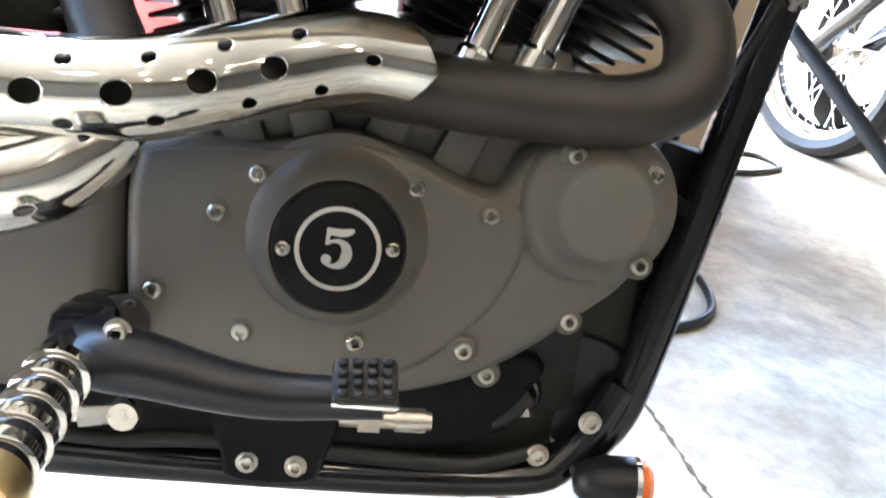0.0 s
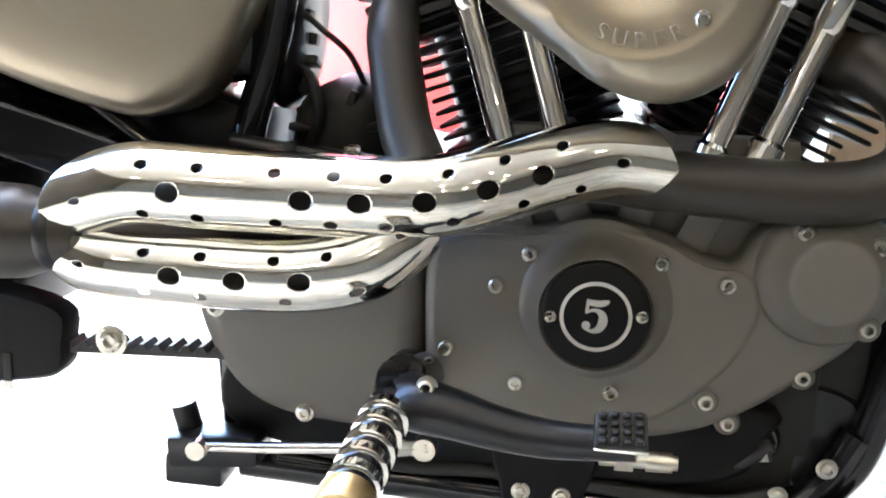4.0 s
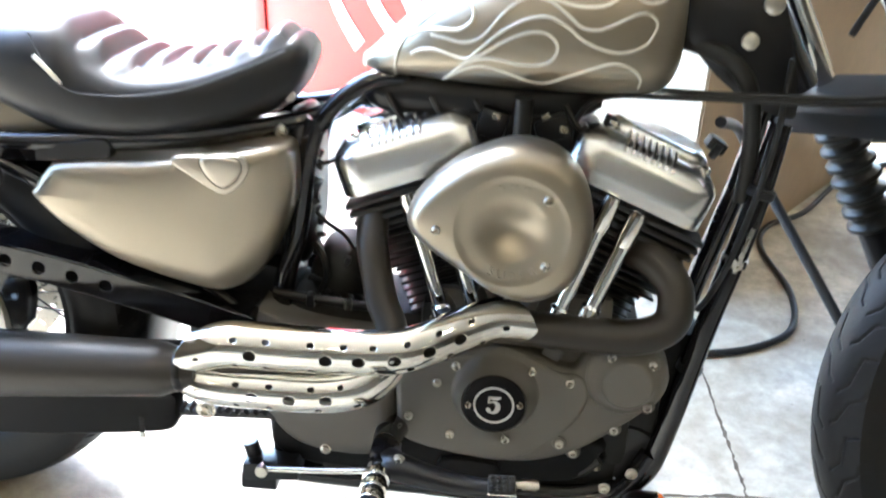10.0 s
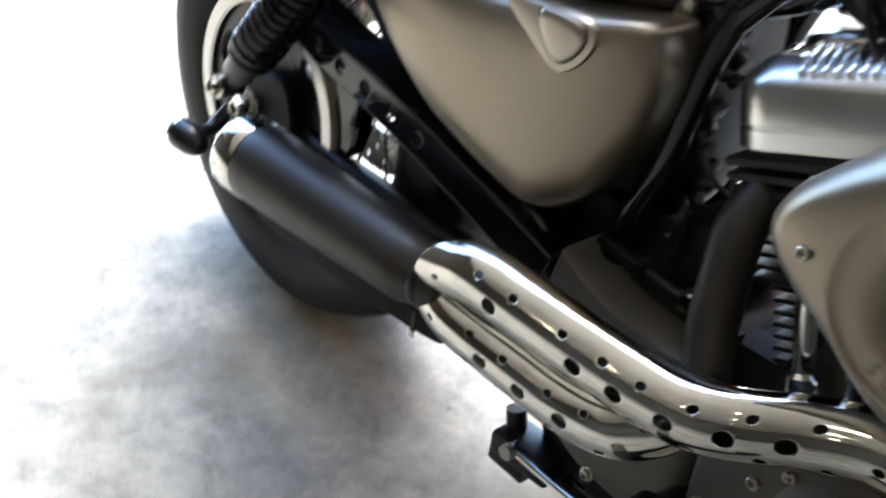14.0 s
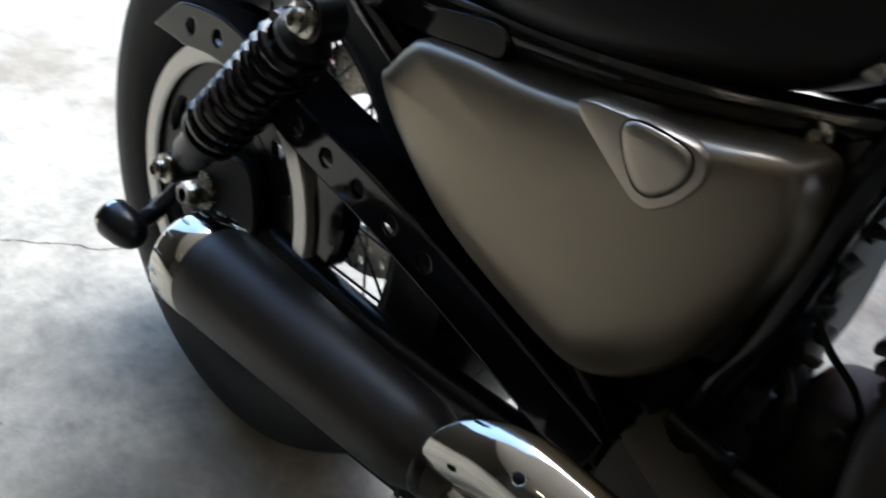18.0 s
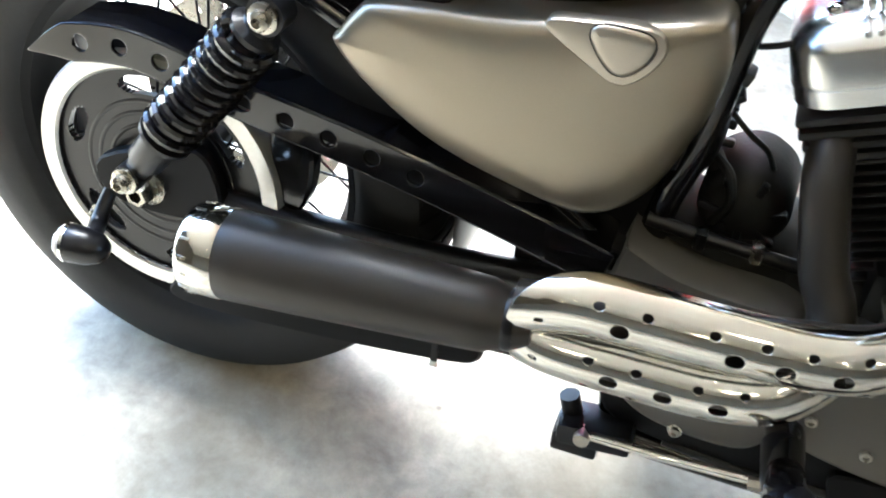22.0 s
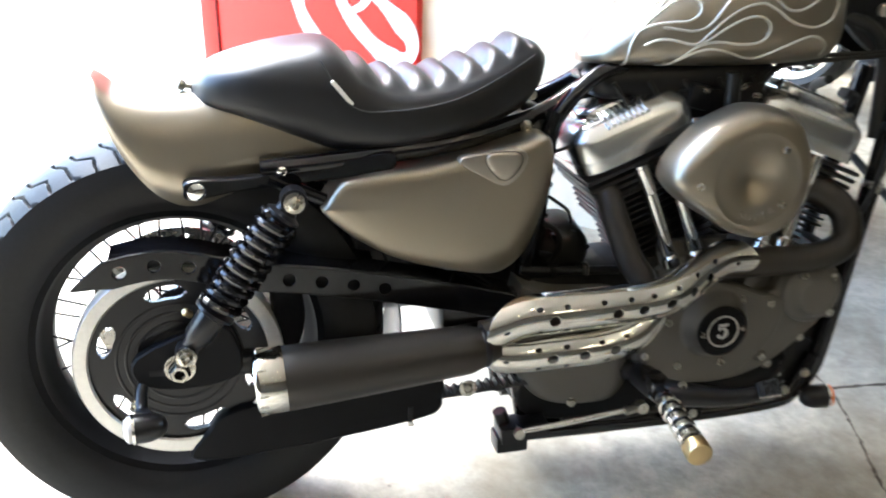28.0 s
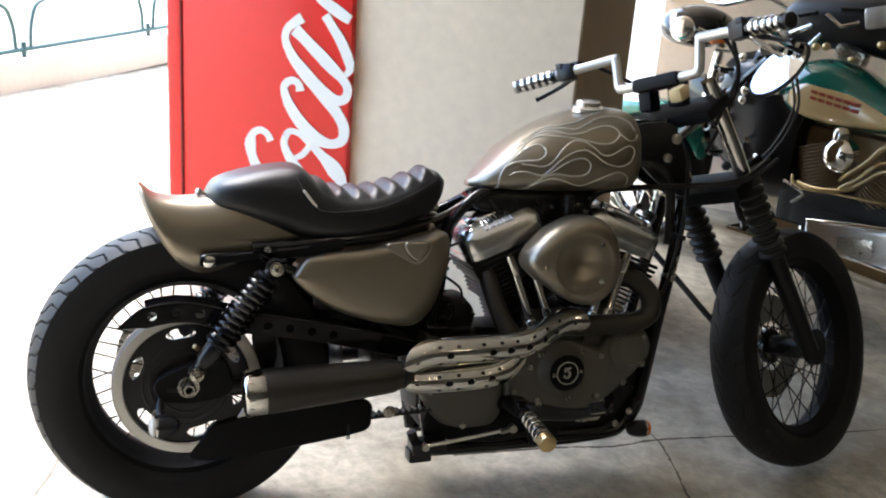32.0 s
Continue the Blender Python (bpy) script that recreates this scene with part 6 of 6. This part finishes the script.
for line, r, mat in (([(0.204, 1.091), (0.301, 1.138)], 0.012, ALU), ([(0.295, 1.044), (0.346, 1.109)], 0.010, ALU), ([(0.355, 1.190), (0.428, 1.147), (0.508, 1.175)], 0.009, CHROME), ([(0.23, 1.17), (0.31, 1.19)], 0.010, GLOSS), ([(0.42, 1.215), (0.56, 1.225), (0.68, 1.20)], 0.012, GLOSS)):
    part("strut", tube([(x, -0.005, z) for x, z in line], r, 10, 1, False), mat, other)
part("console", box((0.500, -0.005, 1.045), (0.130, 0.060, 0.060), 0.014, (0, 12, 0)), STEEL, other, "dull metal console on the tank")
part("side_plate", box((0.590, 0.0, 1.205), (0.130, 0.045, 0.085), 0.014, (0, -14, 0)), RIM, other, "pale plate beside the bag")
# small brass shapes added in place of gold highlights above the tank
for x, z in ((0.345, 1.055), (0.392, 1.062), (0.515, 1.028), (0.625, 1.100)):
    part("knob", lathe([(0.0, 0.016), (0.012, 0.017), (0.020, 0.010), (0.022, 0.002)], (x, -0.02, z), (0.2, -1, 0.2), 14), BRASS, other, "small gold bit standing for a highlight")
part("fork_shroud", loft([(-0.10, 0.62, 0.80, 0.06), (-0.02, 0.52, 0.92, 0.11), (0.12, 0.44, 0.98, 0.13), (0.26, 0.40, 0.92, 0.15), (0.40, 0.42, 0.80, 0.14)], 24, lambda s, a: round_box(s[3], s[1], s[2], (s[1] + s[2]) / 2, 0.6)(a)), SATIN, other, "black fork shroud and frame front")
for k in range(26):
    a, z = random.uniform(-2.7, -0.9), random.uniform(0.46, 1.0)
    c = Vector((0.14 + 0.20 * math.cos(a), 0.14 * math.sin(a), z))
    part("fitting", lathe([(0.0, 0.020), (0.012, 0.022), (0.022, 0.016), (0.030, 0.006)] if k % 2 else [(0.0, 0.009), (0.05, 0.009), (0.055, 0.012), (0.065, 0.012)], c, (math.cos(a), math.sin(a), random.uniform(-0.3, 0.5)), 16), CHROME if k % 3 else SATIN, other, "chrome fitting")
for x, tilt in ((0.53, -22), (0.76, 22)):
    part("cylinder", lathe([(0.0, 0.104), (0.22, 0.104)], (x, 0, 0.46), (math.sin(radians(tilt)), 0, math.cos(radians(tilt))), 24), TAN, other, "brown finned cylinder")

# third machine, only its dark rear shows past the pillar
third = thing("black_motorcycle", "black motorcycle with chrome lamp standing by the far wall", "motorcycle", on_floor(2.67, 2.38) @ pose(0, 0, -0.0, 0, 0, 20))
part("fairing", loft([(-0.17, 0.98, 1.04, 0.04), (-0.10, 0.94, 1.10, 0.13), (0.05, 0.92, 1.13, 0.17), (0.20, 0.95, 1.09, 0.12), (0.27, 1.0, 1.05, 0.04)], 28, lambda s, a: round_box(s[3], s[1], s[2], (s[1] + s[2]) / 2, 0.85)(a)), GLOSS, third, "gloss black rounded fairing")
part("chrome_band", tube([(-0.13, -0.13, 1.03), (-0.06, -0.17, 1.01), (0.06, -0.20, 1.01), (0.18, -0.17, 1.02)], 0.012, 10), CHROME, third, "chrome band round the fairing")
part("lamp_rim", lathe([(-0.02, 0.060), (0.0, 0.064), (0.02, 0.058), (0.034, 0.040), (0.040, 0.006)], (-0.155, -0.06, 1.02), (-0.9, -0.4, 0.0), 28), CHROME, third, "round chrome lamp end")
part("marker_lamp", box((-0.02, -0.185, 0.975), (0.10, 0.02, 0.018), 0.006, (0, 0, -14)), AMBER, third, "amber marker lamp")
part("front_wheel", lathe([(-0.045, 0.20), (-0.06, 0.26), (0, 0.32), (0.06, 0.26), (0.045, 0.20)], (0.0, 0, 0.32), (0, 1, 0), 40, False), RUBBER, third)
part("fork", tube([(0.0, -0.10, 0.32), (0.12, -0.10, 0.95)], 0.025, 12, 1, False), CHROME, third)
part("rear_wheel", lathe([(-0.05, 0.20), (-0.07, 0.26), (0, 0.32), (0.07, 0.26), (0.05, 0.20)], (1.45, 0, 0.32), (0, 1, 0), 40, False), RUBBER, third)
part("body", box((0.75, 0, 0.55), (1.2, 0.26, 0.45), 0.10), GLOSS, third)

part("saddle", loft([(0.45, 0.72, 0.80, 0.10), (0.60, 0.70, 0.90, 0.17), (0.95, 0.68, 0.86, 0.18), (1.20, 0.72, 0.98, 0.17), (1.45, 0.78, 0.96, 0.10)], 24, lambda s, a: round_box(s[3], s[1], s[2], (s[1] + s[2]) / 2, 0.7)(a)), LEATHER, third, "black saddle")
part("saddlebag", loft([(1.00, 0.40, 0.60, 0.30), (1.06, 0.34, 0.72, 0.34), (1.40, 0.34, 0.72, 0.34), (1.55, 0.42, 0.66, 0.28)], 24, lambda s, a: round_box(s[3], s[1], s[2], (s[1] + s[2]) / 2, 0.5)(a)), GLOSS, third, "black saddlebags")
part("handlebar", tube([(0.30, -0.40, 1.12), (0.20, -0.26, 1.20), (0.18, 0.0, 1.14), (0.20, 0.26, 1.20), (0.30, 0.40, 1.12)], 0.014, 10), CHROME, third)
for ysign in (-1, 1):
    part("mirror", lathe([(0, 0.045), (0.008, 0.05), (0.02, 0.03), (0.024, 0.004)], (0.22, 0.36 * ysign, 1.30), (-1, 0, 0.1), 24), CHROME, third)
    part("mirror_stem", tube([(0.24, 0.30 * ysign, 1.17), (0.22, 0.36 * ysign, 1.28)], 0.006, 8, 1, False), CHROME, third)
part("engine", box((0.62, 0, 0.45), (0.30, 0.34, 0.34), 0.06), DARKCAST, third)

# ---- cables on the floor ----
cord = tube([(1.10, 0.50, 0.008), (1.31, 0.535, 0.008), (1.44, 0.590, 0.008), (1.528, 0.68, 0.008), (1.555, 0.84, 0.008), (1.522, 1.04, 0.008), (1.56, 1.17, 0.008), (1.68, 1.28, 0.008), (1.79, 1.45, 0.008), (1.91, 1.63, 0.008), (2.03, 1.70, 0.008), (2.14, 1.80, 0.008), (2.11, 1.90, 0.008), (2.02, 1.89, 0.008), (1.86, 1.87, 0.008)], 0.008, 10, 10)
cord.transform(FLOOR)
tagged(as_object("power_cable", cord, HOSE), "black rubber power cable lying loosely on the concrete floor", "cable")

# ---- railing far outside ----
rail = thing("railing", "dark green tubular railing with arched loops outside", "railing", on_floor(-0.83, 4.86) @ pose(0, 0, 0, 0, 0, 57.4))
part("bottom_rail", tube([(-3.0, 0, 0.25), (6.5, 0, 0.25)], 0.016, 8, 1, False), GREEN, rail)
for k in range(6):
    x = -2.8 + 1.55 * k
    part("loop", tube([(x, 0, 0.25), (x + 0.03, 0, 0.44), (x + 0.16, 0, 0.56), (x + 0.70, 0, 0.60), (x + 1.24, 0, 0.56), (x + 1.37, 0, 0.44), (x + 1.40, 0, 0.25)], 0.014, 8), GREEN, rail)
part("kerb", box((1.75, 0.02, 0.08), (9.5, 0.16, 0.24), 0.02), WALL, rail, "pale painted kerb under the rail")
for k in range(7):
    part("post", tube([(-2.87 + 1.55 * k, 0, -0.02), (-2.87 + 1.55 * k, 0, 0.30)], 0.018, 8, 1, False), GREEN, rail)
